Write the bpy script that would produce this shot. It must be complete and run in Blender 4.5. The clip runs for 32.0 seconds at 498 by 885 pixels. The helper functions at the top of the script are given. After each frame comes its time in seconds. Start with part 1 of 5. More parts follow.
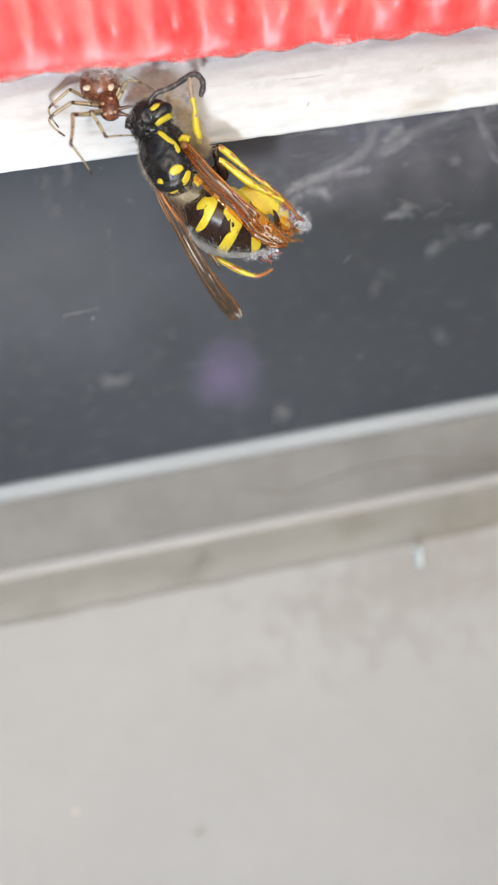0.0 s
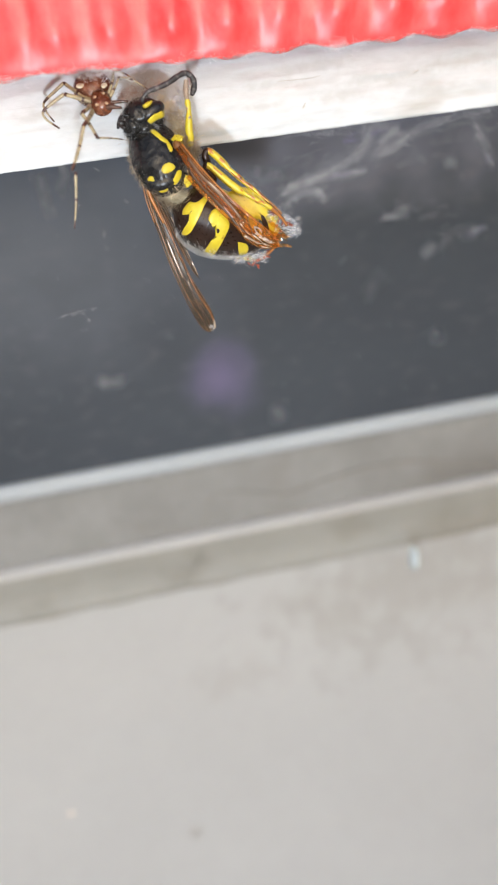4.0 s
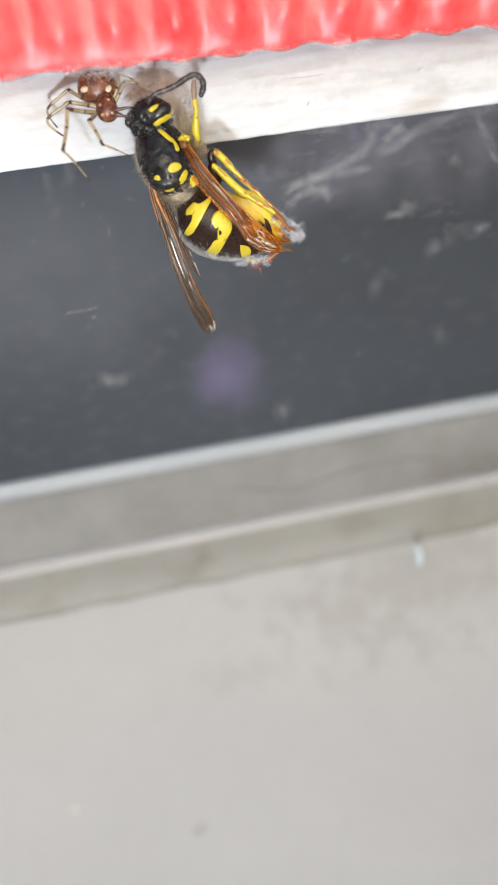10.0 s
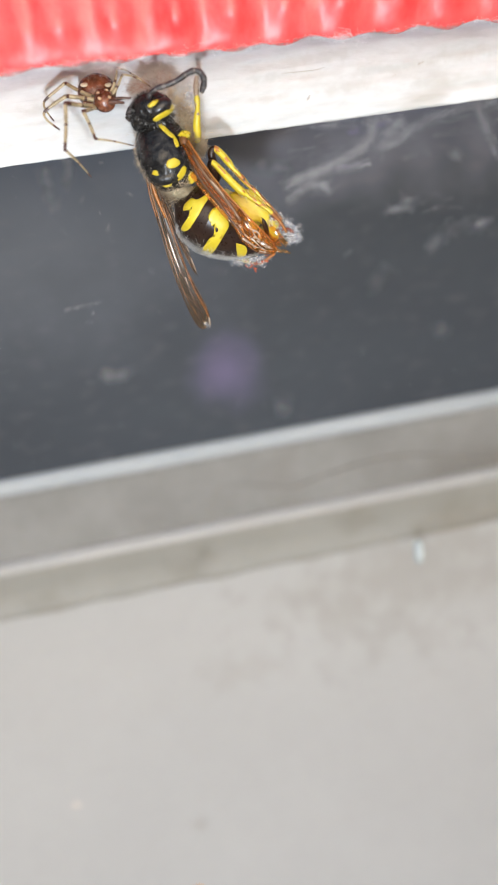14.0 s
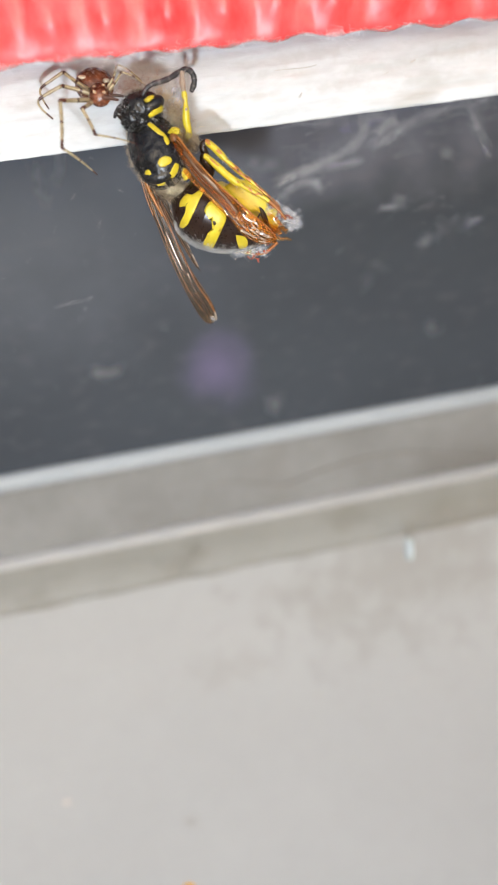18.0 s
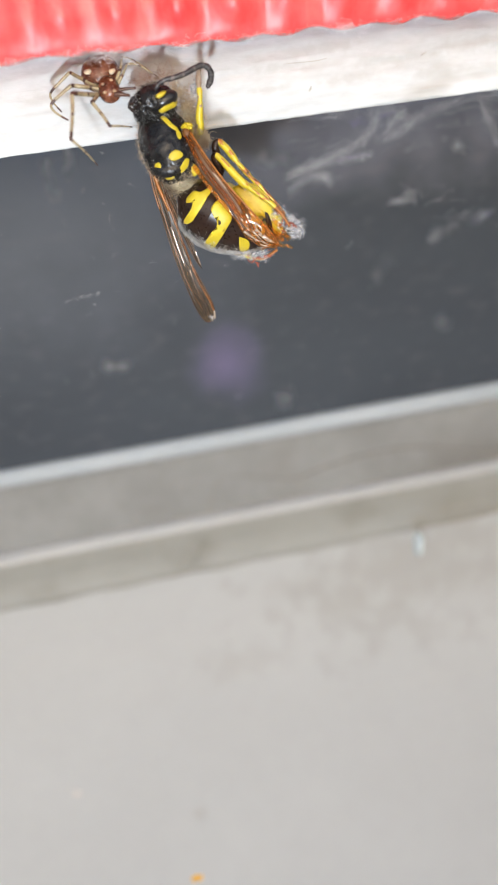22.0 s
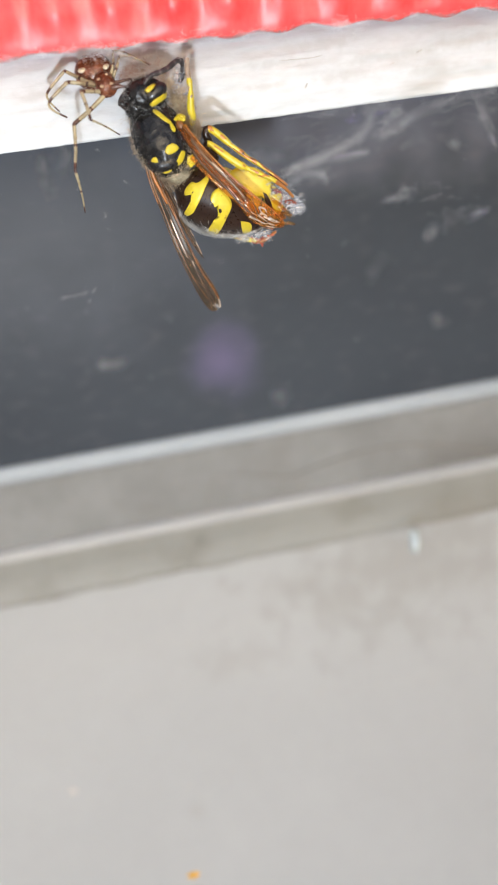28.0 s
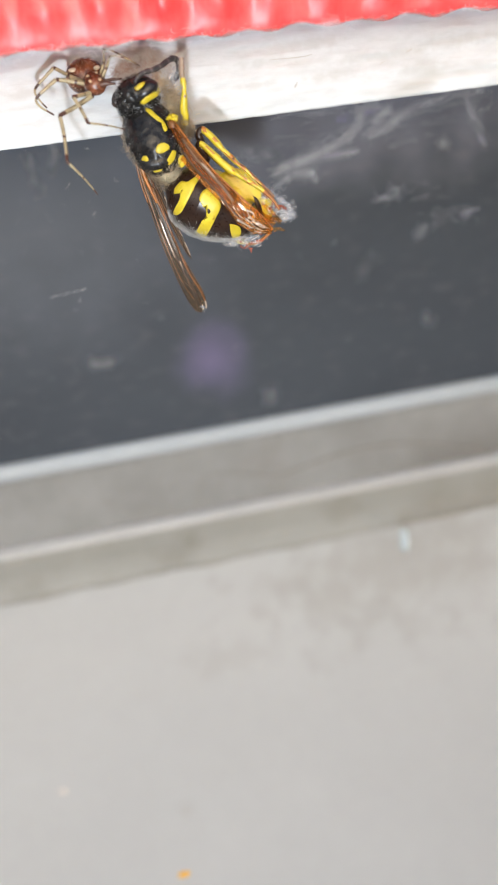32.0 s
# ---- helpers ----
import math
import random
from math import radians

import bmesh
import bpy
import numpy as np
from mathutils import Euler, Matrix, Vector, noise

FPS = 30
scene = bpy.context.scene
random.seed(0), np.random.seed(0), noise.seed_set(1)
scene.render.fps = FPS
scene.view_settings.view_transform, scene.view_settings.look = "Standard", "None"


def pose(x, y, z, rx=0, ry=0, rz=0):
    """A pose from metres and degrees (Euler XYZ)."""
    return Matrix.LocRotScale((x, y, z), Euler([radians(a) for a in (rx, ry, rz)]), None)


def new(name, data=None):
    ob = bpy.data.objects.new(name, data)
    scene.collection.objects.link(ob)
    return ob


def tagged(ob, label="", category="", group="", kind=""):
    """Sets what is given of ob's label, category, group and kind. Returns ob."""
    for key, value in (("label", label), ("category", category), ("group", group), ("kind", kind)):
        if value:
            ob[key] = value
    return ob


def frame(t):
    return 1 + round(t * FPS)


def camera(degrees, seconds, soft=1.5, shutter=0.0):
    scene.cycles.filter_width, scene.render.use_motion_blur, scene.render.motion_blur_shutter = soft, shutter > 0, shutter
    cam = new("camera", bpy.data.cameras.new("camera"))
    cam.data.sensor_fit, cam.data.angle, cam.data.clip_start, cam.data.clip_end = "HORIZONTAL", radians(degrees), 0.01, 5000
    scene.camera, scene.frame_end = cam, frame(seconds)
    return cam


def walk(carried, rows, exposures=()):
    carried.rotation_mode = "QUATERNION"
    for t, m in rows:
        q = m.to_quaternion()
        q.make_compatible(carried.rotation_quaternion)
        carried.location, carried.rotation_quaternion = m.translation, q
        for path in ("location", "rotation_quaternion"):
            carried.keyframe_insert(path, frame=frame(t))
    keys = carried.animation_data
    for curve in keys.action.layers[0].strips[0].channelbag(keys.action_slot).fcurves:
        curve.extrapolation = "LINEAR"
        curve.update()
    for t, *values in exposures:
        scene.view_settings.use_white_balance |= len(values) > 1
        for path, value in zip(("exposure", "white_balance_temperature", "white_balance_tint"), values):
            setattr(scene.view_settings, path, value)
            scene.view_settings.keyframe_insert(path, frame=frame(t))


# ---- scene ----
cam = camera(35.2, 32.0, soft=1.4)
cam.data.dof.use_dof = True
cam.data.dof.focus_distance = 0.0515
cam.data.dof.aperture_fstop = 36.0

# hand-held camera, close to the wall, looking a little down at it
PATH = [
    (0.0, pose(-0.010180, -0.057842, 0.004111, 64.818, 6.681, -10.310)),
    (0.5, pose(-0.010175, -0.057866, 0.004140, 64.900, 6.642, -10.446)),
    (1.0, pose(-0.010177, -0.057886, 0.004162, 64.992, 6.567, -10.592)),
    (1.5, pose(-0.010190, -0.057893, 0.004172, 64.985, 6.567, -10.641)),
    (2.0, pose(-0.010214, -0.057881, 0.004172, 64.991, 6.568, -10.735)),
    (2.5, pose(-0.010244, -0.057851, 0.004167, 64.795, 6.609, -10.665)),
    (3.0, pose(-0.010271, -0.057817, 0.004163, 64.857, 6.506, -10.488)),
    (3.5, pose(-0.010290, -0.057796, 0.004162, 64.816, 6.583, -10.616)),
    (5.5, pose(-0.010287, -0.057900, 0.004150, 65.060, 6.469, -10.819)),
    (6.0, pose(-0.010282, -0.057906, 0.004128, 65.130, 6.510, -10.783)),
    (6.5, pose(-0.010275, -0.057903, 0.004114, 65.118, 6.519, -10.626)),
    (7.0, pose(-0.010268, -0.057902, 0.004114, 65.005, 6.590, -10.392)),
    (7.5, pose(-0.010263, -0.057915, 0.004127, 64.887, 6.667, -10.509)),
    (8.0, pose(-0.010262, -0.057942, 0.004138, 65.031, 6.653, -10.624)),
    (8.5, pose(-0.010263, -0.057966, 0.004143, 65.148, 6.605, -10.846)),
    (9.0, pose(-0.010258, -0.057975, 0.004146, 64.942, 6.570, -10.485)),
    (9.5, pose(-0.010249, -0.057966, 0.004151, 64.836, 6.497, -10.574)),
    (10.0, pose(-0.010235, -0.057944, 0.004151, 64.739, 6.661, -10.335)),
    (10.5, pose(-0.010222, -0.057920, 0.004145, 64.664, 6.707, -10.277)),
    (11.0, pose(-0.010211, -0.057906, 0.004140, 64.723, 6.685, -10.185)),
    (11.5, pose(-0.010204, -0.057906, 0.004144, 64.679, 6.660, -10.207)),
    (12.0, pose(-0.010204, -0.057911, 0.004153, 64.687, 6.771, -10.241)),
    (12.5, pose(-0.010206, -0.057907, 0.004158, 64.751, 6.509, -10.478)),
    (13.0, pose(-0.010205, -0.057893, 0.004155, 64.653, 6.515, -10.571)),
    (13.5, pose(-0.010201, -0.057877, 0.004148, 64.545, 6.592, -10.601)),
    (14.0, pose(-0.010197, -0.057865, 0.004144, 64.407, 6.739, -10.312)),
    (14.5, pose(-0.010196, -0.057856, 0.004146, 64.338, 6.619, -10.303)),
    (16.5, pose(-0.010202, -0.057791, 0.004128, 64.292, 6.396, -10.691)),
    (17.0, pose(-0.010199, -0.057819, 0.004126, 64.237, 6.387, -10.902)),
    (17.5, pose(-0.010198, -0.057859, 0.004124, 64.169, 6.400, -10.881)),
    (18.0, pose(-0.010199, -0.057896, 0.004122, 64.181, 6.345, -10.825)),
    (18.5, pose(-0.010200, -0.057907, 0.004124, 64.237, 6.396, -10.803)),
    (19.0, pose(-0.010198, -0.057890, 0.004132, 64.169, 6.400, -10.817)),
    (19.5, pose(-0.010193, -0.057861, 0.004148, 64.128, 6.381, -10.740)),
    (20.0, pose(-0.010186, -0.057843, 0.004165, 64.005, 6.345, -10.695)),
    (20.5, pose(-0.010176, -0.057847, 0.004178, 64.067, 6.538, -10.576)),
    (21.0, pose(-0.010162, -0.057868, 0.004184, 63.948, 6.550, -10.670)),
    (21.5, pose(-0.010143, -0.057894, 0.004186, 63.711, 6.415, -10.374)),
    (22.0, pose(-0.010126, -0.057912, 0.004187, 63.808, 6.566, -10.121)),
    (22.5, pose(-0.010116, -0.057920, 0.004187, 63.803, 6.524, -10.209)),
    (23.0, pose(-0.010114, -0.057922, 0.004185, 63.838, 6.578, -10.351)),
    (23.5, pose(-0.010118, -0.057914, 0.004183, 63.957, 6.455, -10.577)),
    (24.0, pose(-0.010122, -0.057890, 0.004182, 64.002, 6.390, -10.670)),
    (24.5, pose(-0.010124, -0.057861, 0.004183, 63.751, 6.290, -10.823)),
    (25.0, pose(-0.010123, -0.057842, 0.004185, 63.699, 6.255, -10.744)),
    (25.5, pose(-0.010120, -0.057843, 0.004187, 63.763, 6.456, -10.713)),
    (27.5, pose(-0.010079, -0.057886, 0.004168, 63.619, 6.574, -10.316)),
    (28.0, pose(-0.010085, -0.057900, 0.004171, 63.604, 6.478, -10.372)),
    (28.5, pose(-0.010097, -0.057911, 0.004176, 63.621, 6.319, -10.581)),
    (29.0, pose(-0.010113, -0.057922, 0.004181, 63.578, 6.334, -10.522)),
    (29.5, pose(-0.010129, -0.057940, 0.004188, 63.582, 6.392, -10.406)),
    (30.0, pose(-0.010144, -0.057959, 0.004198, 63.673, 6.308, -10.491)),
    (30.5, pose(-0.010155, -0.057967, 0.004208, 63.677, 6.365, -10.708)),
    (31.0, pose(-0.010160, -0.057951, 0.004213, 63.562, 6.284, -10.878)),
    (31.5, pose(-0.010161, -0.057913, 0.004208, 63.460, 6.222, -11.016)),
    (32.0, pose(-0.010158, -0.057868, 0.004198, 63.436, 6.212, -11.115)),
]

walk(cam, PATH)

# ---- world and light ----
world = bpy.data.worlds.new("world")
scene.world = world
world.use_nodes = True
wn = world.node_tree
sky = wn.nodes.new("ShaderNodeTexSky")
sky.sky_type, sky.sun_disc = "NISHITA", False
sky.sun_elevation, sky.sun_rotation = radians(20), radians(180)
sky.dust_density, sky.ozone_density, sky.air_density = 2.0, 0.9, 0.9
wn.links.new(sky.outputs[0], wn.nodes["Background"].inputs[0])
wn.nodes["Background"].inputs[1].default_value = 0.15

# hazy daylight, very soft
sun_data = bpy.data.lights.new("sun", "SUN")
sun_data.energy, sun_data.angle, sun_data.color = 1.1, radians(100), (0.92, 0.97, 1.09)
sun = new("sun", sun_data)
sun.rotation_euler = (radians(74), 0, 0)

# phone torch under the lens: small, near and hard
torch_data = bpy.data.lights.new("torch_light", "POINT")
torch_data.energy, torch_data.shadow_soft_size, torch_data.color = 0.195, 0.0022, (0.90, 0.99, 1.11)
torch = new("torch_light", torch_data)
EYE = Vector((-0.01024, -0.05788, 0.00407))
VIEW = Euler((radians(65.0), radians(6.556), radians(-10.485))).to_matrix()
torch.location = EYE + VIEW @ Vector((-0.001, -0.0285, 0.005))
scene.view_settings.exposure = 0.0

# ---- helpers ----
Z0 = 0.0            # height of the white board's lower edge
GROUND = -1.2
MM = 0.001
F_PX = 441 / math.tan(radians(17.6))
PANEL_Y = 0.020          # the panel's face, behind the board's


def on_plane(px, py, y):
    """Place where the first view's line through a plan point meets the upright plane at depth y."""
    d = VIEW @ Vector(((px - 441) / F_PX, (784 - py) / F_PX, -1))
    return EYE + d * ((y - EYE.y) / d.y)


def node(nt, kind, **inputs):
    n = nt.nodes.new(kind)
    for k, v in inputs.items():
        n.inputs[k.replace("_", " ")].default_value = v
    return n


def surface(name, low, high, scale, rough=0.6, metallic=0.0, bump=0.1, fine=None, spec=0.5, stretch=(1, 1, 1), detail=6.0,
            rough_var=0.12, bump_dist=0.0001, sss=0.0, coat=0.0, coat_rough=0.28, spots=None, stains_and_light=()):
    """Principled surface: two noise scales mix low and high colours; noise drives bump and gloss."""
    m = bpy.data.materials.new(name)
    m.use_nodes = True
    nt = m.node_tree
    b = nt.nodes["Principled BSDF"]
    tc = nt.nodes.new("ShaderNodeTexCoord")
    mp = nt.nodes.new("ShaderNodeMapping")
    mp.inputs["Scale"].default_value = stretch
    nt.links.new(tc.outputs["Object"], mp.inputs[0])
    n1 = node(nt, "ShaderNodeTexNoise", Scale=scale, Detail=detail, Roughness=0.6)
    n2 = node(nt, "ShaderNodeTexNoise", Scale=fine or scale * 7, Detail=4.0, Roughness=0.6)
    nt.links.new(mp.outputs[0], n1.inputs["Vector"])
    nt.links.new(mp.outputs[0], n2.inputs["Vector"])
    mix = nt.nodes.new("ShaderNodeMath")
    mix.operation = "MULTIPLY_ADD"
    mix.inputs[1].default_value = 0.35
    nt.links.new(n2.outputs[0], mix.inputs[0])
    half = nt.nodes.new("ShaderNodeMath")
    half.operation = "MULTIPLY"
    half.inputs[1].default_value = 0.65
    nt.links.new(n1.outputs[0], half.inputs[0])
    nt.links.new(half.outputs[0], mix.inputs[2])
    ramp = nt.nodes.new("ShaderNodeValToRGB")
    ramp.color_ramp.elements[0].position, ramp.color_ramp.elements[1].position = 0.33, 0.67
    ramp.color_ramp.elements[0].color = (*low, 1)
    ramp.color_ramp.elements[1].color = (*high, 1)
    nt.links.new(mix.outputs[0], ramp.inputs[0])
    col = ramp.outputs[0]
    if spots:
        colour, sc, edge0, edge1 = spots
        n3 = node(nt, "ShaderNodeTexNoise", Scale=sc, Detail=3.0)
        nt.links.new(mp.outputs[0], n3.inputs["Vector"])
        mr = nt.nodes.new("ShaderNodeMapRange")
        mr.inputs["From Min"].default_value, mr.inputs["From Max"].default_value = edge0, edge1
        nt.links.new(n3.outputs[0], mr.inputs[0])
        mc = nt.nodes.new("ShaderNodeMix")
        mc.data_type = "RGBA"
        nt.links.new(mr.outputs[0], mc.inputs[0])
        nt.links.new(col, mc.inputs[6])
        mc.inputs[7].default_value = (*colour, 1)
        col = mc.outputs[2]
    for colour, centre, size, strength, grain, rag in stains_and_light:
        # a colour patch with a ragged, soft outline: carries dirt and also painted light
        off = nt.nodes.new("ShaderNodeVectorMath")
        off.operation = "SUBTRACT"
        off.inputs[1].default_value = centre
        nt.links.new(tc.outputs["Object"], off.inputs[0])
        div = nt.nodes.new("ShaderNodeVectorMath")
        div.operation = "DIVIDE"
        div.inputs[1].default_value = size
        nt.links.new(off.outputs[0], div.inputs[0])
        far = nt.nodes.new("ShaderNodeVectorMath")
        far.operation = "LENGTH"
        nt.links.new(div.outputs[0], far.inputs[0])
        n4 = node(nt, "ShaderNodeTexNoise", Scale=grain, Detail=5.0)
        nt.links.new(tc.outputs["Object"], n4.inputs["Vector"])
        add = nt.nodes.new("ShaderNodeMath")
        add.operation = "MULTIPLY_ADD"
        add.inputs[1].default_value = rag
        nt.links.new(n4.outputs[0], add.inputs[0])
        nt.links.new(far.outputs["Value"], add.inputs[2])
        mk = nt.nodes.new("ShaderNodeMapRange")
        mk.interpolation_type = "SMOOTHSTEP"
        mk.inputs["From Min"].default_value, mk.inputs["From Max"].default_value = 1.0 + rag * 0.5, rag * 0.5
        mk.inputs["To Max"].default_value = strength
        nt.links.new(add.outputs[0], mk.inputs[0])
        mc = nt.nodes.new("ShaderNodeMix")
        mc.data_type = "RGBA"
        nt.links.new(mk.outputs[0], mc.inputs[0])
        nt.links.new(col, mc.inputs[6])
        mc.inputs[7].default_value = (*colour, 1)
        col = mc.outputs[2]
    nt.links.new(col, b.inputs["Base Color"])
    rr = nt.nodes.new("ShaderNodeMapRange")
    rr.inputs["To Min"].default_value, rr.inputs["To Max"].default_value = max(0.02, rough - rough_var), min(1, rough + rough_var)
    nt.links.new(n2.outputs[0], rr.inputs[0])
    nt.links.new(rr.outputs[0], b.inputs["Roughness"])
    b.inputs["Metallic"].default_value = metallic
    b.inputs["Specular IOR Level"].default_value = spec
    b.inputs["Coat Weight"].default_value = coat
    b.inputs["Coat Roughness"].default_value = coat_rough
    if sss:
        b.inputs["Subsurface Weight"].default_value = sss
        b.inputs["Subsurface Radius"].default_value = (0.0012, 0.0004, 0.0003)
        b.inputs["Subsurface Scale"].default_value = 1.0
    if bump:
        bp = node(nt, "ShaderNodeBump", Strength=bump, Distance=bump_dist)
        nt.links.new(mix.outputs[0], bp.inputs["Height"])
        nt.links.new(bp.outputs[0], b.inputs["Normal"])
    return m


def veil(name, colour, clear, rough=0.4, spec=0.5, through_light=0.0, grain=900.0, tint=None):
    """Thin see-through matter: wing skin, silk, fluff."""
    m = bpy.data.materials.new(name)
    m.use_nodes = True
    nt = m.node_tree
    b = nt.nodes["Principled BSDF"]
    tc = nt.nodes.new("ShaderNodeTexCoord")
    n1 = node(nt, "ShaderNodeTexNoise", Scale=grain, Detail=4.0)
    nt.links.new(tc.outputs["Object"], n1.inputs["Vector"])
    ramp = nt.nodes.new("ShaderNodeValToRGB")
    ramp.color_ramp.elements[0].position, ramp.color_ramp.elements[1].position = 0.35, 0.65
    ramp.color_ramp.elements[0].color = (*[c * 0.5 for c in colour], 1)
    ramp.color_ramp.elements[1].color = (*[min(1, c * 1.45) for c in colour], 1)
    nt.links.new(n1.outputs[0], ramp.inputs[0])
    nt.links.new(ramp.outputs[0], b.inputs["Base Color"])
    b.inputs["Roughness"].default_value = rough
    b.inputs["Specular IOR Level"].default_value = spec
    body_out = b.outputs[0]
    if through_light:
        tl = nt.nodes.new("ShaderNodeBsdfTranslucent")
        nt.links.new(ramp.outputs[0], tl.inputs[0])
        m2 = nt.nodes.new("ShaderNodeMixShader")
        m2.inputs[0].default_value = through_light
        nt.links.new(body_out, m2.inputs[1])
        nt.links.new(tl.outputs[0], m2.inputs[2])
        body_out = m2.outputs[0]
    if not clear:
        nt.links.new(body_out, nt.nodes["Material Output"].inputs["Surface"])
        return m
    tr = nt.nodes.new("ShaderNodeBsdfTransparent")
    tr.inputs[0].default_value = (*(tint or [0.80 + 0.20 * min(1, c) for c in colour]), 1)
    mx = nt.nodes.new("ShaderNodeMixShader")
    mx.inputs[0].default_value = clear
    nt.links.new(body_out, mx.inputs[1])
    nt.links.new(tr.outputs[0], mx.inputs[2])
    nt.links.new(mx.outputs[0], nt.nodes["Material Output"].inputs["Surface"])
    return m


def finish(name, bm, mats, smooth=True):
    me = bpy.data.meshes.new(name)
    bmesh.ops.recalc_face_normals(bm, faces=bm.faces)
    bm.to_mesh(me)
    bm.free()
    for m in mats if isinstance(mats, (list, tuple)) else [mats]:
        me.materials.append(m)
    if smooth:
        me.polygons.foreach_set("use_smooth", [True] * len(me.polygons))
    return me


def part(name, bm, mats, parent, label="", smooth=True):
    ob = new(name, finish(name, bm, mats, smooth))
    ob.parent = parent
    if label:
        tagged(ob, label=label)
    return ob


def block(bm, x0, x1, y0, y1, z0, z1):
    v = [bm.verts.new((x, y, z)) for x in (x0, x1) for y in (y0, y1) for z in (z0, z1)]
    for f in ((0, 1, 3, 2), (4, 6, 7, 5), (0, 4, 5, 1), (2, 3, 7, 6), (0, 2, 6, 4), (1, 5, 7, 3)):
        bm.faces.new([v[i] for i in f])


def extrude_profile(bm, outline, x0, x1, steps=1, wobble=0.0, seed=0.0):
    """outline: (y, z) points of a closed section, drawn along x."""
    rings = []
    for i in range(steps + 1):
        x = x0 + (x1 - x0) * i / steps
        ring = []
        for k, (y, z) in enumerate(outline):
            d = noise.noise((x * 260, k * 3.1 + seed, seed)) * wobble
            ring.append(bm.verts.new((x, y + d, z + d * 0.6)))
        rings.append(ring)
    n = len(outline)
    for a, b in zip(rings, rings[1:]):
        for k in range(n):
            bm.faces.new((a[k], a[(k + 1) % n], b[(k + 1) % n], b[k]))
    bm.faces.new(rings[0])
    bm.faces.new(rings[-1][::-1])


def spline(pts, sub):
    """Smooth line through points (vectors with any number of values)."""
    pts = [np.array(p, float) for p in pts]
    if len(pts) < 3:
        return [pts[0] + (pts[-1] - pts[0]) * i / sub for i in range(sub + 1)]
    ext = [2 * pts[0] - pts[1], *pts, 2 * pts[-1] - pts[-2]]
    out = []
    for a, b, c, d in zip(ext, ext[1:], ext[2:], ext[3:]):
        for i in range(sub):
            t = i / sub
            out.append(0.5 * (2 * b + (c - a) * t + (2 * a - 5 * b + 4 * c - d) * t * t + (3 * b - 3 * c + d - a) * t ** 3))
    out.append(pts[-1])
    return out


def tube(bm, pts, sub=4, sides=8, pick=None):
    """pts: (x, y, z, radius). pick(s) gives the material number at s, 0 to 1 along the tube."""
    line = spline(pts, sub)
    rings = []
    side = None
    for i, p in enumerate(line):
        a, b = line[max(0, i - 1)], line[min(len(line) - 1, i + 1)]
        d = Vector((b - a)[:3])
        d = d.normalized() if d.length > 0 else Vector((0, 0, 1))
        if side is None:
            side = d.orthogonal()
        side = (side - d * side.dot(d)).normalized()
        up = d.cross(side)
        c, r = Vector(p[:3]), max(abs(p[3]), 1e-6)
        rings.append([bm.verts.new(c + (side * math.cos(2 * math.pi * k / sides) + up * math.sin(2 * math.pi * k / sides)) * r)
                      for k in range(sides)])
    for i, (a, b) in enumerate(zip(rings, rings[1:])):
        for k in range(sides):
            f = bm.faces.new((a[k], a[(k + 1) % sides], b[(k + 1) % sides], b[k]))
            f.material_index = pick(i / (len(rings) - 1), k / sides) if pick else 0
    for ring, s in ((rings[0], 0), (rings[-1], 1)):
        f = bm.faces.new(ring)
        f.material_index = pick(s, 0) if pick else 0


def blob(bm, centre, ax, ay, az, nu=32, nv=20, shape=None, pick=None, u0=0.0, u1=1.0):
    """Round body: ax is the long half-axis, ay and az the cross half-axes. shape(u) gives the radius along it, pick(u, angle) the material."""
    centre, ax, ay, az = (Vector(v) for v in (centre, ax, ay, az))
    rings = []
    for i in range(nv + 1):
        u = u0 + (u1 - u0) * i / nv
        if shape:
            off, r = 2 * u - 1, shape(u)
        else:
            off, r = -math.cos(math.pi * u), math.sin(math.pi * u)
        r = max(r, 1e-3)
        rings.append([bm.verts.new(centre + ax * off + (ay * math.cos(2 * math.pi * k / nu) + az * math.sin(2 * math.pi * k / nu)) * r)
                      for k in range(nu)])
    for i, (a, b) in enumerate(zip(rings, rings[1:])):
        for k in range(nu):
            f = bm.faces.new((a[k], a[(k + 1) % nu], b[(k + 1) % nu], b[k]))
            if pick:
                ang = (k + 0.5) / nu * 2 * math.pi
                f.material_index = pick(u0 + (u1 - u0) * (i + 0.5) / nv, ang if ang < math.pi else ang - 2 * math.pi)
    bm.faces.new(rings[0])
    bm.faces.new(rings[-1][::-1])


def strand(bm, pts, r, sides=3):
    tube(bm, [(*p, r) for p in pts], sub=1, sides=sides)


# ---- materials ----
LOW_Y = 0.010                            # about where the wall's face lies
M_WALL = surface("pale_stone_render", (0.316, 0.314, 0.303), (0.349, 0.348, 0.336), 40, rough=0.8, bump=0.25, fine=600, bump_dist=0.0002,
                 stains_and_light=[((0.235, 0.222, 0.200), on_plane(790, 1110, LOW_Y), (0.0230, 1, 0.0130), 0.5, 300, 2.6),
                         ((0.265, 0.252, 0.230), on_plane(430, 1280, LOW_Y), (0.0080, 1, 0.0030), 0.35, 500, 2.4),
                         ((0.285, 0.275, 0.250), on_plane(110, 1150, LOW_Y), (0.0100, 1, 0.0040), 0.5, 260, 1.6),
                         ((0.250, 0.235, 0.205), on_plane(880, 1000, LOW_Y), (0.0060, 1, 0.0030), 0.7, 240, 1.2),
                         ((0.30, 0.27, 0.20), on_plane(640, 1430, 0.0), (0.0006, 1, 0.0005), 0.4, 900, 0.8)])
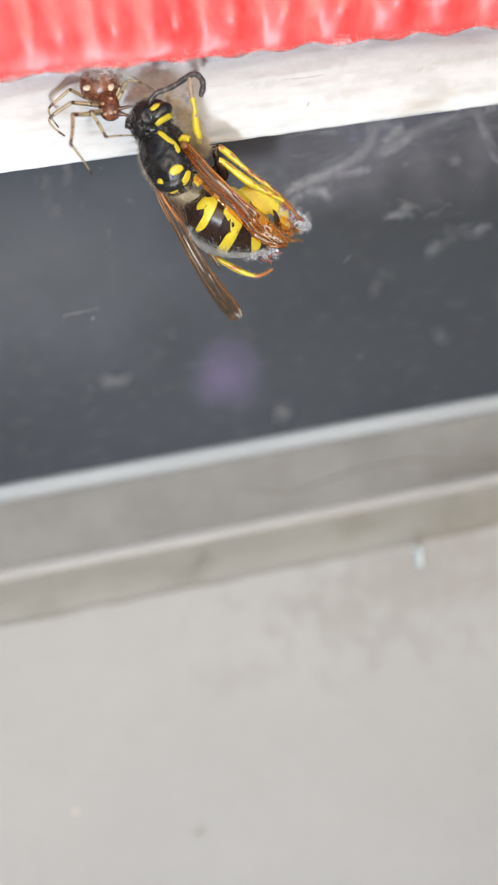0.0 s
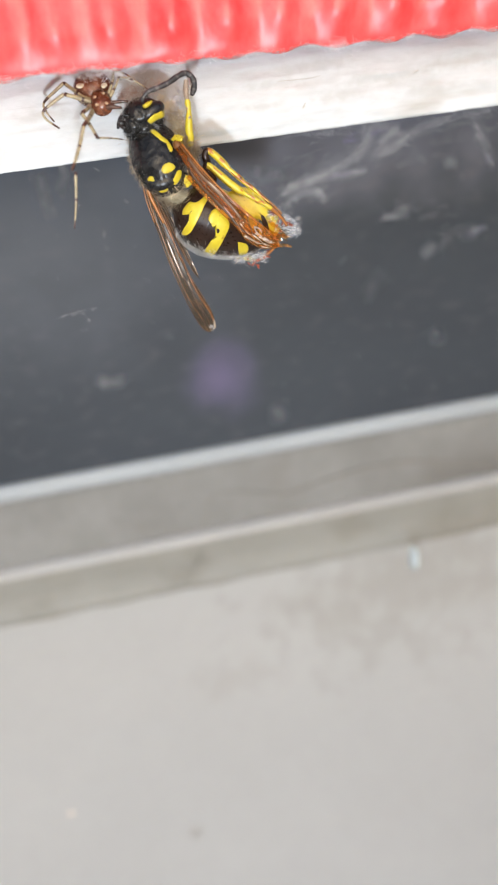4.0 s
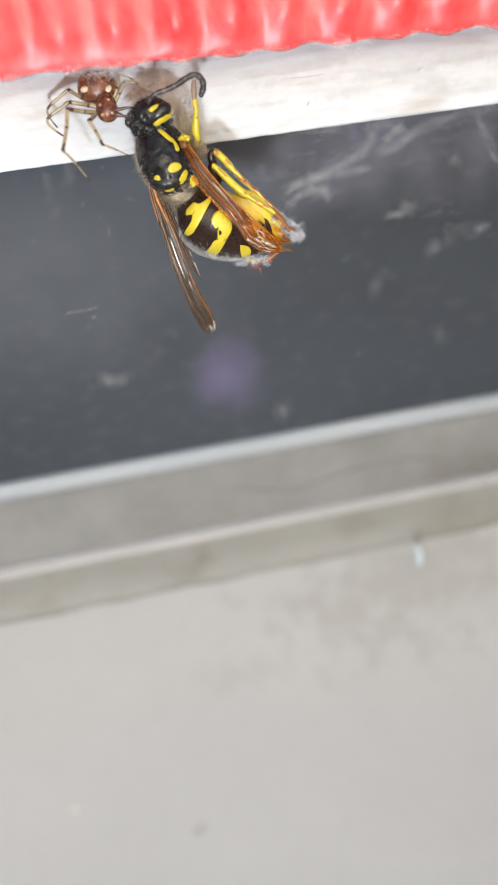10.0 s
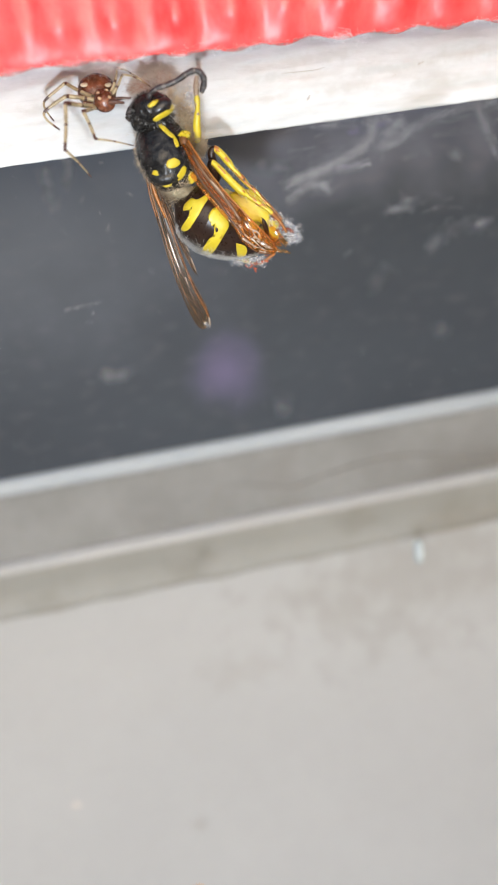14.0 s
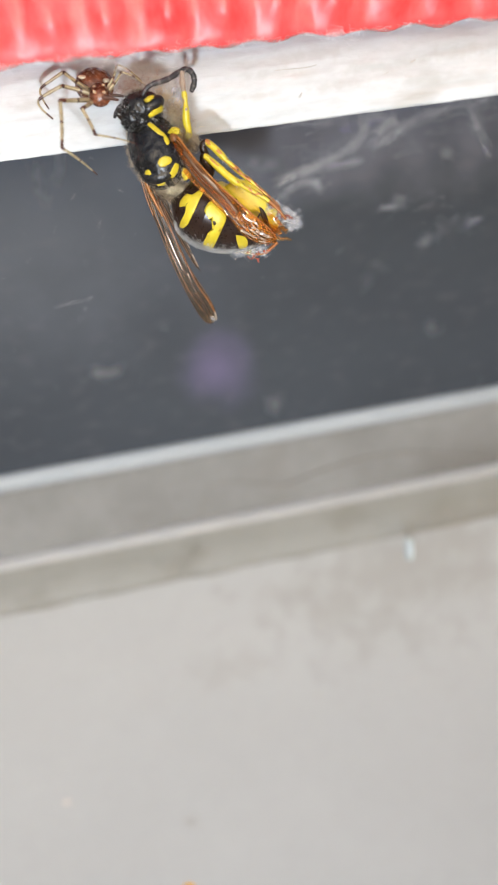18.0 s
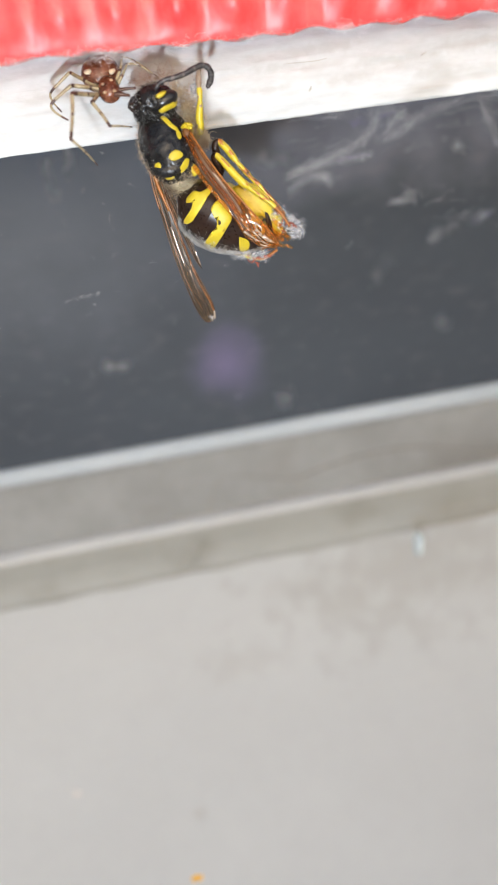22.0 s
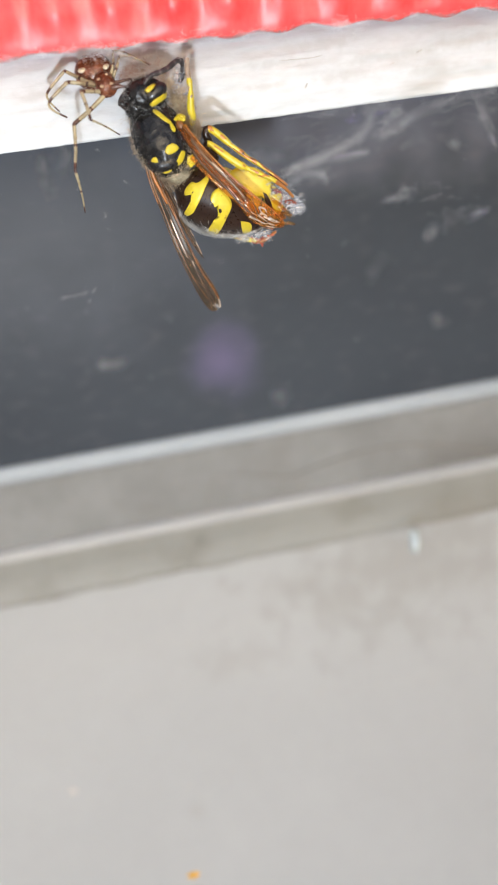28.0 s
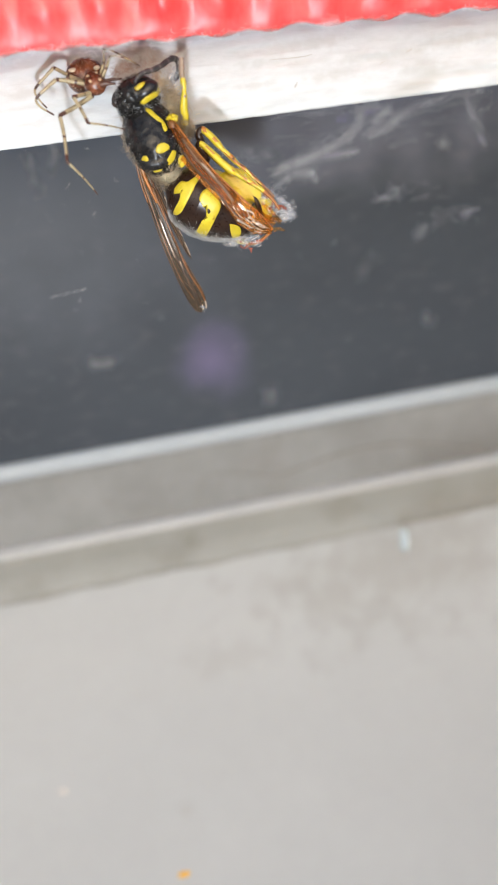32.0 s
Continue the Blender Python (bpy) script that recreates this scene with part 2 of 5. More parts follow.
M_SILL = surface("grey_stone_sill", (0.160, 0.157, 0.147), (0.223, 0.220, 0.209), 110, rough=0.7, bump=0.2, fine=700,
                 spots=((0.162, 0.152, 0.138), 85, 0.54, 0.74),
                 # darker and browner towards the right end
                 stains_and_light=[((0.128, 0.121, 0.108), on_plane(840, 860, PANEL_Y), (0.018, 1, 0.009), 0.85, 200, 1.0)])
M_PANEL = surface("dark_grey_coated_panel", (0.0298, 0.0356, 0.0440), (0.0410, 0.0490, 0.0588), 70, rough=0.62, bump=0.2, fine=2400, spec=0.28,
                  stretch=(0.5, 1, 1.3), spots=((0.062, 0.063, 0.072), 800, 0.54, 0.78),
                  # dust film, made paler to offset the shade under the board
                  stains_and_light=[((0.200, 0.200, 0.235), on_plane(640, 215, PANEL_Y), (0.030, 1, 0.0105), 0.8, 180, 0.8),
                          # left dust film; the panel's brighter left side is painted into it
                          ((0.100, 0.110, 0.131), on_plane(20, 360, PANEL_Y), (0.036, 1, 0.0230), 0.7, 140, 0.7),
                          # violet glow painted into the panel's colour as a soft blob
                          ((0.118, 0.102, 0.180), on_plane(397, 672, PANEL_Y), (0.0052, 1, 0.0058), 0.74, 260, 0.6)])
M_STRIP = surface("pale_metal_lip", (0.298, 0.321, 0.332), (0.367, 0.391, 0.401), 240, rough=0.6, bump=0.12, fine=3000, stretch=(0.2, 1, 1), spec=0.25)
M_WHITE = surface("white_painted_wood", (0.485, 0.497, 0.489), (0.645, 0.666, 0.668), 330, rough=0.65, bump=0.9, fine=1900, stretch=(0.30, 1, 1),
                  bump_dist=0.00018, spots=((0.45, 0.44, 0.41), 420, 0.55, 0.74),
                  stains_and_light=[((0.44, 0.435, 0.41), on_plane(x, y, 0.0), (a, 1, b), 0.5, 1100, 2.2) for x, y, a, b in ((500, 150, 0.0040, 0.0004), (690, 138, 0.0050, 0.0005), (820, 112, 0.0045, 0.0006), (610, 172, 0.0030, 0.0005), (760, 160, 0.0026, 0.0007), (560, 118, 0.0036, 0.0006), (470, 190, 0.0022, 0.0004), (80, 205, 0.0030, 0.0005))])
M_RED = surface("red_ribbed_plastic", (0.74, 0.016, 0.014), (0.86, 0.10, 0.092), 420, rough=0.6, bump=0.45, fine=1700, sss=0.3, coat=1.0,
                coat_rough=0.45, bump_dist=0.00008, stretch=(1, 1, 0.6), spec=0.3)
M_RED.node_tree.nodes["Principled BSDF"].inputs["Coat IOR"].default_value = 1.7
M_HOLLOW = surface("weathered_sill_hollow", (0.221, 0.216, 0.193), (0.262, 0.257, 0.234), 90, rough=0.75, bump=0.2, fine=900,
                   spots=((0.185, 0.172, 0.145), 110, 0.56, 0.76),
                   # hollow darkens and browns at its right end
                   stains_and_light=[((0.17, 0.155, 0.125), on_plane(860, 950, PANEL_Y), (0.016, 1, 0.007), 0.8, 240, 1.0)])
M_BEAD = surface("bead_highlight_stone", (0.350, 0.341, 0.323), (0.405, 0.401, 0.385), 130, rough=0.5, bump=0.15, fine=1500)
M_PALECRACK = surface("grey_paint_crack", (0.42, 0.40, 0.36), (0.56, 0.54, 0.50), 900, rough=0.9, bump=0.1)
M_PINK = surface("pale_pink_grit", (0.496, 0.400, 0.352), (0.592, 0.496, 0.440), 800, rough=0.7, bump=0.2)
M_OCHRE = surface("ochre_grit", (0.42, 0.20, 0.02), (0.60, 0.33, 0.05), 900, rough=0.6, bump=0.2)
M_GROUND = surface("pale_bounce_ground", (0.40, 0.40, 0.385), (0.56, 0.555, 0.54), 3, rough=0.85, bump=0.2, fine=60)
M_CRACK = surface("brown_grime", (0.168, 0.159, 0.142), (0.22, 0.207, 0.186), 900, rough=0.9, bump=0.1)
M_SILK = veil("cobweb_silk", (0.80, 0.79, 0.82), 0.0, rough=0.6, through_light=0.3)
M_FLUFF = veil("grey_silk_fluff", (0.74, 0.73, 0.76), 0.60, rough=0.35, through_light=0.35)
M_FILM = veil("glassy_silk_film", (0.80, 0.79, 0.80), 0.84, rough=0.16, spec=0.8, through_light=0.3, grain=2500.0)
M_WEB = veil("dusty_cobweb", (0.72, 0.71, 0.75), 0.25, rough=0.7, through_light=0.3)
M_GLINT = veil("bluish_glint_silk", (0.62, 0.72, 0.80), 0.25, rough=0.5, through_light=0.2)
M_VIOLET = veil("painted_violet_silk", (0.42, 0.34, 0.72), 0.0, rough=0.4, through_light=0.3)
M_HAZE = veil("pale_silk_haze", (0.95, 0.89, 0.83), 0.0, rough=0.6, through_light=0.2)
M_TAN = veil("tan_silk_fluff", (0.80, 0.60, 0.42), 0.2, rough=0.5, through_light=0.5)
M_SHADOW_TINT = veil("shadow_tint_strands", (0.72, 0.47, 0.37), 0.4, rough=0.5, through_light=0.5)

BLACK = surface("black_chitin", (0.004, 0.0035, 0.0035), (0.020, 0.018, 0.016), 700, rough=0.27, spec=0.36, bump=0.9, fine=2600, bump_dist=0.00012, rough_var=0.12)
DARK = surface("dark_brown_chitin", (0.010, 0.005, 0.0035), (0.032, 0.015, 0.008), 900, rough=0.3, spec=0.32, bump=0.2, fine=5000, bump_dist=0.00004)
YELLOW = surface("yellow_chitin", (0.455, 0.340, 0.011), (0.605, 0.478, 0.030), 700, rough=0.36, bump=0.3, fine=3500, bump_dist=0.00005,
                 spots=((0.24, 0.12, 0.012), 2600, 0.66, 0.78))
EYE_M = surface("glossy_black_eye", (0.006, 0.005, 0.005), (0.016, 0.012, 0.011), 1500, rough=0.30, bump=0.2, fine=9000, bump_dist=0.00003)
AMBER = surface("amber_leg", (0.22, 0.068, 0.010), (0.45, 0.175, 0.028), 900, rough=0.35, bump=0.2, fine=4000, bump_dist=0.00003)
RING = surface("pale_antenna_ring", (0.06, 0.05, 0.045), (0.16, 0.135, 0.12), 1300, rough=0.5, bump=0.4, fine=4000, bump_dist=0.00005)
FEELER = surface("grey_brown_antenna", (0.010, 0.008, 0.008), (0.048, 0.040, 0.038), 1300, rough=0.42, bump=0.5, fine=4000, bump_dist=0.00005)
FOOT = surface("brown_grey_foot", (0.16, 0.095, 0.055), (0.40, 0.30, 0.22), 1500, rough=0.4, bump=0.3, fine=5000, bump_dist=0.00004)
RUST = surface("rust_red_scrap", (0.16, 0.022, 0.008), (0.38, 0.07, 0.025), 1800, rough=0.3, bump=0.3)
DARK_VEIN = surface("dark_wing_vein", (0.030, 0.014, 0.007), (0.085, 0.040, 0.018), 1300, rough=0.35, bump=0.1)
STRIPE = surface("grey_brown_wing_fold", (0.060, 0.030, 0.014), (0.17, 0.090, 0.045), 800, rough=0.35, bump=0.3, coat=0.3, coat_rough=0.25)
CREAM = surface("cream_fur", (0.30, 0.26, 0.17), (0.52, 0.47, 0.34), 1500, rough=0.8, bump=0.8, fine=6000, bump_dist=0.00006)
CREAM_HAIR = veil("cream_hair", (0.80, 0.72, 0.54), 0.25, rough=0.5, through_light=0.45)
BLACK_HAIR = veil("black_hair", (0.016, 0.014, 0.012), 0.0, rough=0.6, spec=0.1)
HAIR = veil("pale_brown_hair", (0.66, 0.53, 0.37), 0.0, rough=0.5, through_light=0.3)
PALE_HAIR = veil("whitish_hair", (0.78, 0.74, 0.68), 0.0, rough=0.45, through_light=0.3)
WING = veil("smoky_amber_wing", (0.15, 0.092, 0.045), 0.78, rough=0.30, spec=0.4, grain=500.0, tint=(0.84, 0.76, 0.66))
WING_DEEP = veil("deep_amber_wing", (0.21, 0.070, 0.011), 0.66, rough=0.22, spec=0.5, grain=450.0, tint=(0.84, 0.50, 0.20))
WING_THIN = veil("clear_amber_wing", (0.46, 0.20, 0.05), 0.84, rough=0.10, spec=1.0, grain=450.0, tint=(0.95, 0.72, 0.42))
GLOSS = surface("glossy_wing_fold", (0.26, 0.18, 0.12), (0.46, 0.36, 0.27), 900, rough=0.24, bump=0.5, fine=4000, rough_var=0.05, coat=1.0, coat_rough=0.22)
GLOSS.node_tree.nodes["Principled BSDF"].inputs["Coat IOR"].default_value = 2.2
VEIN = surface("brown_wing_vein", (0.075, 0.029, 0.009), (0.26, 0.10, 0.026), 900, rough=0.3, bump=0.1)
S_BROWN = surface("brown_spider_skin", (0.020, 0.006, 0.004), (0.24, 0.078, 0.034), 1500, rough=0.26, bump=0.9, fine=3500, bump_dist=0.00009,
                  spots=((0.36, 0.21, 0.11), 2300, 0.62, 0.70))
S_PALE = surface("cream_spider_spot", (0.495, 0.390, 0.255), (0.637, 0.540, 0.390), 1300, rough=0.4, bump=0.2)
S_FLECK = surface("tan_spider_fleck", (0.30, 0.17, 0.09), (0.55, 0.38, 0.22), 1300, rough=0.4, bump=0.2)
S_LEG = surface("straw_spider_leg", (0.19, 0.135, 0.065), (0.47, 0.39, 0.235), 1300, rough=0.35, bump=0.2)
S_JOINT = surface("dark_spider_joint", (0.030, 0.012, 0.007), (0.105, 0.040, 0.020), 1300, rough=0.3, bump=0.2)

# ---- setting ----
FAR = (PANEL_Y + 0.05788) / 0.0658       # size of the sill's mouldings for that depth


def low(z):
    """Height in mm of the sill's mouldings."""
    return 4.07 + (z - 4.07) * FAR


def deep(y):
    """Depth of the sill's mouldings, set back behind the board."""
    return (y - 0.0077) * FAR + PANEL_Y - 0.0003


X0, X1 = -2.2, 2.2


def structure(name, bm, mat, label, smooth=False):
    return tagged(new(name, finish(name, bm, mat, smooth)), label=label, category=name.split("_")[0], kind="structure")


# unseen ground, made pale to bounce light up under the board
bm = bmesh.new()
block(bm, -30, 30, -30, 30, GROUND - 0.3, GROUND)
structure("ground", bm, M_GROUND, "unseen pale ground below the wall, added to bounce light")

bm = bmesh.new()
WALL_TOP = Z0 + low(-41.3) * MM


def wall_face(z):
    """Depth of the wall's face, which slopes outwards below the sill."""
    k = min(max((WALL_TOP - z) / 0.062, 0.0), 1.0)
    return deep(0.0077) - 0.042 * k ** 1.8


wall_line = [(0.25, WALL_TOP), (0.25, GROUND), (wall_face(GROUND), GROUND)]
wall_line += [(wall_face(WALL_TOP - 0.062 * (1 - k / 12)), WALL_TOP - 0.062 * (1 - k / 12)) for k in range(13)]
extrude_profile(bm, wall_line[::-1], X0, X1, 1)
structure("wall", bm, M_WALL, "pale grey mottled stone wall sloping below the sill")

# dark panel behind the board
bm = bmesh.new()
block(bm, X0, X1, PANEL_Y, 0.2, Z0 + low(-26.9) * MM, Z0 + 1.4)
structure("wall_panel", bm, M_PANEL, "dark grey coated panel, dusty and webbed, violet glow painted in")

# metal lip
bm = bmesh.new()
zc, r = Z0 + low(-27.3) * MM, 0.795 * FAR * MM
lip = [(PANEL_Y + 0.004, zc - r), (PANEL_Y - 0.0004, zc - r)] + [(PANEL_Y - 0.0004 - 0.5 * r * math.sin(a), zc - r * math.cos(a)) for a in [math.pi * i / 10 for i in range(1, 10)]] + [(PANEL_Y - 0.0004, zc + r), (PANEL_Y + 0.004, zc + r)]
extrude_profile(bm, lip, X0, X1, 1200, 0.00005, 1.0)
structure("metal_trim", bm, M_STRIP, "pale metal lip under the dark panel", True)

# stone sill: fascia, rounded bead, hollow below it
bm = bmesh.new()
prof = [(0.10, -28.05), (0.0084, -28.1), (0.0082, -28.2), (0.0082, -28.4), (0.0082, -30), (0.0082, -35.0), (0.0082, -35.2), (0.0082, -35.3), (0.0084, -35.33), (0.10, -35.34)]
extrude_profile(bm, [(deep(y), Z0 + low(z) * MM) for y, z in prof], X0, X1, 1400, 0.00012, 5.0)
structure("sill", bm, M_SILL, "grey stone sill with a rounded bead", True)

bm = bmesh.new()
prof = [(0.10, -35.36), (0.0079, -35.36), (0.0077, -36.2), (0.0079, -37.2), (0.0082, -38.2), (0.0084, -39.2), (0.0083, -40.2), (0.0081, -40.8), (0.0076, -41.3), (0.0090, -41.35), (0.10, -41.28)]
extrude_profile(bm, [(deep(y), Z0 + low(z) * MM) for y, z in prof], X0, X1, 3000, 0.00028, 6.0)
structure("sill_hollow", bm, M_HOLLOW, "weathered brownish hollow under the sill's bead", True)

# bead paler than the sill: the ridge's highlight is in its colour
bm = bmesh.new()
bead = [(0.0090, -35.1), (0.0080, -35.12)] + [(0.0077 - 0.0006 * math.sin(math.pi * k / 10), -35.15 - 1.1 * k / 10) for k in range(11)] + [(0.0090, -36.3)]
extrude_profile(bm, [(deep(y), Z0 + low(z) * MM) for y, z in bead], X0, X1, 1400, 0.00008, 9.0)
structure("sill_trim", bm, M_BEAD, "rounded bead along the sill, highlight put into its pale colour", True)

# white painted board with a rough lower edge
bm = bmesh.new()
NX = 1800
rows_z = [0.0, 0.06, 0.14, 0.25] + [0.4 + 0.2 * k for k in range(34)] + [8, 10, 14, 60]
grid = []
for i in range(NX + 1):
    x = -0.06 + 0.12 * (i - 20) / (NX - 40)
    if i < 20 or i > NX - 20:
        x = math.copysign(0.06 + 0.02 * (20 - min(i, NX - i)), x)
    col = []
    ragged = 0.03 * noise.noise((x * 700, 0, 0)) + 0.07 * max(0.0, noise.noise((x * 4200, 3, 0)) - 0.1) + 0.05 * noise.noise((x * 9000, 5, 0))
    for z in rows_z:
        y = -0.00010 * noise.noise((x * 60, z * 1.4, 2)) - 0.00016 * noise.noise((x * 160, z * 3.4, 7)) - 0.00008 * noise.noise((x * 420, z * 5.0, 5))
        if z < 0.15:
            y += 0.00010 * (1 - z / 0.15) ** 2
        col.append(bm.verts.new((x, y, Z0 + (z + ragged * max(0, 1 - z / 0.6)) * MM)))
    col.append(bm.verts.new((x, PANEL_Y - 0.0001, Z0 + 60 * MM)))
    col.append(bm.verts.new((x, PANEL_Y - 0.0001, Z0 + (ragged + 0.6) * MM)))
    grid.append(col)
for a, b in zip(grid, grid[1:]):
    n = len(a)
    for k in range(n):
        bm.faces.new((a[k], b[k], b[(k + 1) % n], a[(k + 1) % n]))
bm.faces.new(grid[0])
bm.faces.new(grid[-1][::-1])
structure("board", bm, M_WHITE, "white painted wooden board with a rough lower edge", True)

# ---- red ribbed plastic edging in front of the board ----
edging = tagged(new("ribbed_edging"), "glossy red ribbed plastic edging with a whitish fuzzy lower rim", "edging")
edging.location = (0.00027, 0.0015, Z0 - 0.0001)
edging.scale = (1.026, 1.026, 1.026)
bm = bmesh.new()
block(bm, -0.145, 0.145, -0.0044, -0.0017, 6.1 * MM, 43 * MM)
part("backing", bm, M_RED, edging)
rng = random.Random(4)
PITCH = 3.42
RIBS = [(-11.78 + PITCH * i + rng.uniform(-0.2, 0.2), rng.uniform(0.75, 1.1), rng.uniform(0.2, 0.5), rng.uniform(0.75, 1.0)) for i in range(-40, 48)]


def rib_form(x, dz):
    """Depth and height of the edging's face, x and dz (above the lower rim) in mm."""
    near = RIBS[max(0, int((x + 11.78) / PITCH + 40) - 3):][:7]
    main = sum(h * math.exp(-((x - c) / (w + 0.28)) ** 2) for c, h, m, w in near)
    side = sum(m * math.exp(-((x - c - 1.6) / 0.55) ** 2) for c, h, m, w in near)
    k = min(1.0, dz / 0.5) ** 0.5
    rise = min(1.0, dz / 2.0)
    rise = rise * rise * (3 - 2 * rise)
    swell = 0.34 * math.exp(-((dz - 2.2) / 1.5) ** 2)
    y = -5.30 - 0.14 * k - (0.14 * k + (0.50 + swell) * rise) * main - 0.10 * side * rise - 0.06 * noise.noise((x * 1.1, dz * 0.9, 9)) - 0.012 * noise.noise((x * 3.1, dz * 2.6, 3))
    y += 0.12 * min(max(0.0, dz - 2.3), 5.0)
    z = 5.15 - 0.018 * x + dz + 0.30 * (0.6 - main) * (1 - k) + 0.16 * noise.noise((x * 0.45, dz * 0.7, 4)) * (1 - 0.5 * k)
    return y * MM, z * MM


levels = [0.0, 0.04, 0.1, 0.2, 0.35, 0.5, 0.7, 0.9, 1.1, 1.3, 1.5, 1.7, 1.9, 2.1, 2.4, 2.7, 3.0, 3.4, 3.8, 4.3, 5, 6, 7, 12, 38]
for i in range(-38, 46):
    cx = -11.78 + PITCH * i
    bm = bmesh.new()
    seg = 36
    rings = []
    for dz in levels:
        ring = []
        for q in range(seg + 1):
            xx = cx + PITCH * (q / seg - 0.42)
            ring.append(bm.verts.new((xx * MM, *rib_form(xx, dz))))
        ring.append(bm.verts.new((ring[-1].co.x, -4.4 * MM, ring[-1].co.z + 0.25 * MM)))
        ring.append(bm.verts.new((ring[0].co.x, -4.4 * MM, ring[0].co.z + 0.25 * MM)))
        rings.append(ring)
    for a, b in zip(rings, rings[1:]):
        for k in range(len(a)):
            bm.faces.new((a[k], a[(k + 1) % len(a)], b[(k + 1) % len(b)], b[k]))
        for k in (0, seg):
            bm.edges.get((a[k], b[k])).smooth = False
    bm.faces.new(rings[0])
    bm.faces.new(rings[-1][::-1])
    part("rib", bm, M_RED, edging)
bm = bmesh.new()
g = random.Random(15)
for _ in range(4200):                    # pale fuzz on the worn rim
    xx = g.uniform(-30, 24)
    if noise.noise((xx * 0.7, 3, 1)) < -0.25:
        continue
    p = Vector((xx * MM, *rib_form(xx, abs(g.gauss(0, 0.10)))))
    d = Vector((g.gauss(0, 1), -abs(g.gauss(0, 0.5)), g.gauss(-0.5, 0.7))).normalized() * g.uniform(0.08, 0.28) * MM
    e = Vector((g.gauss(0, 1), g.gauss(0, 0.4), g.gauss(0, 1))) * 0.06 * MM
    strand(bm, [p, p + d * 0.5 + e, p + d], g.uniform(0.004, 0.009) * MM)
part("rim_fuzz", bm, M_HAZE, edging, "whitish fuzz on the worn lower rim")

# ---- the wasp ----
W_DEPTH = 0.0505
S = W_DEPTH / F_PX                     # metres for one unit of the wasp's drawing plan


def at(px, py, z=0.0):
    z -= 0.16 * (px - 300) + 0.353 * (py - 300)      # the body hangs along the wall
    k = 1 - z / F_PX
    return Vector((((px - 441) * k + 141) * S, ((784 - py) * k - 484) * S, z * S))


def vec(dx, dy, dz=0.0):
    return Vector((dx * S, -dy * S, dz * S))


def line_of(pts):
    return [(*at(x, y, z), r * S) for x, y, z, r in pts]


WASP_POSE = Matrix.Translation(EYE + VIEW @ Vector(((300 - 441) / F_PX, (784 - 300) / F_PX, -1)) * W_DEPTH) @ VIEW.to_4x4()
wasp = tagged(new("wasp"), "black and yellow wasp wrapped in silk, hanging head up", "wasp")
wasp.matrix_world = WASP_POSE


def hairs(bm, centre, ax, ay, az, count, length, r, seed, keep=None):
    """Short tapered hairs standing on a round body."""
    g = random.Random(seed)
    made = 0
    while made < count:
        n = Vector((g.gauss(0, 1), g.gauss(0, 1), g.gauss(0, 1))).normalized()
        if keep and not keep(n):
            continue
        made += 1
        p = centre + ax * n.x + ay * n.y + az * n.z
        d = (ax.normalized() * n.x + ay.normalized() * n.y + az.normalized() * n.z).normalized()
        d = (d + Vector((g.uniform(-.5, .5), g.uniform(-.5, .5), g.uniform(-.5, .5)))).normalized()
        le = length * g.uniform(0.5, 1.25)
        s1 = d.orthogonal().normalized()
        s2 = d.cross(s1)
        base = [bm.verts.new(p + (s1 * math.cos(a) + s2 * math.sin(a)) * r) for a in (0, 2.1, 4.2)]
        bend = Vector((g.uniform(-.2, .2), g.uniform(-.2, .2), g.uniform(-.2, .2)))
        tip = bm.verts.new(p + (d + bend).normalized() * le)
        for k in range(3):
            bm.faces.new((base[k], base[(k + 1) % 3], tip))


# thorax
T_C, T_A, T_B, T_D = at(287, 286), vec(21, 64), vec(45, -14), vec(0, 0, 46)
bm = bmesh.new()
blob(bm, T_C, T_A, T_B, T_D, 80, 64, shape=lambda u: (1 - abs(2 * u - 1) ** 2.6) ** 0.5)
for v in bm.verts:                       # shallow dents and the seams between the plates
    p = v.co / S
    dent = 2.6 * abs(noise.noise(p / 17)) + 1.2 * abs(noise.noise(p / 6))
    v.co -= (v.co - T_C).normalized() * dent * S
thorax = part("thorax", bm, BLACK, wasp)


def skin(c, a, b, d, power, px, py, lift):
    """Where the view's line through a plan place meets a round body."""
    z = 70.0
    while z > 2:
        p = at(px, py, z) - c
        u, v, w = p.dot(a) / a.length_squared, p.dot(b) / b.length_squared, p.dot(d) / d.length_squared
        if v * v + w * w < 1 - abs(u) ** power:
            break
        z -= 0.5
    return at(px, py, z + lift)


def on_thorax(px, py, lift=1.0):
    return skin(T_C, T_A, T_B, T_D, 2.6, px, py, lift)


def patch(outline, lift=1.2, mat=YELLOW, name="yellow_marking", parent=None, place=None):
    """A raised coloured marking on the thorax, from an outline in the plan."""
    bm = bmesh.new()
    cx, cy = sum(p[0] for p in outline) / len(outline), sum(p[1] for p in outline) / len(outline)
    loop = spline([*outline, outline[0]], 4)[:-1]
    put = place or on_thorax
    rings = [[bm.verts.new(put(cx + (p[0] - cx) * k, cy + (p[1] - cy) * k, h)) for p in loop] for k, h in ((1.06, -2.5), (1.0, lift * 0.6), (0.85, lift), (0.45, lift * 1.1))]
    for a, b in zip(rings, rings[1:]):
        for k in range(len(a)):
            bm.faces.new((a[k], a[(k + 1) % len(a)], b[(k + 1) % len(b)], b[k]))
    bm.faces.new(rings[-1])
    return part(name, bm, mat, parent or thorax)


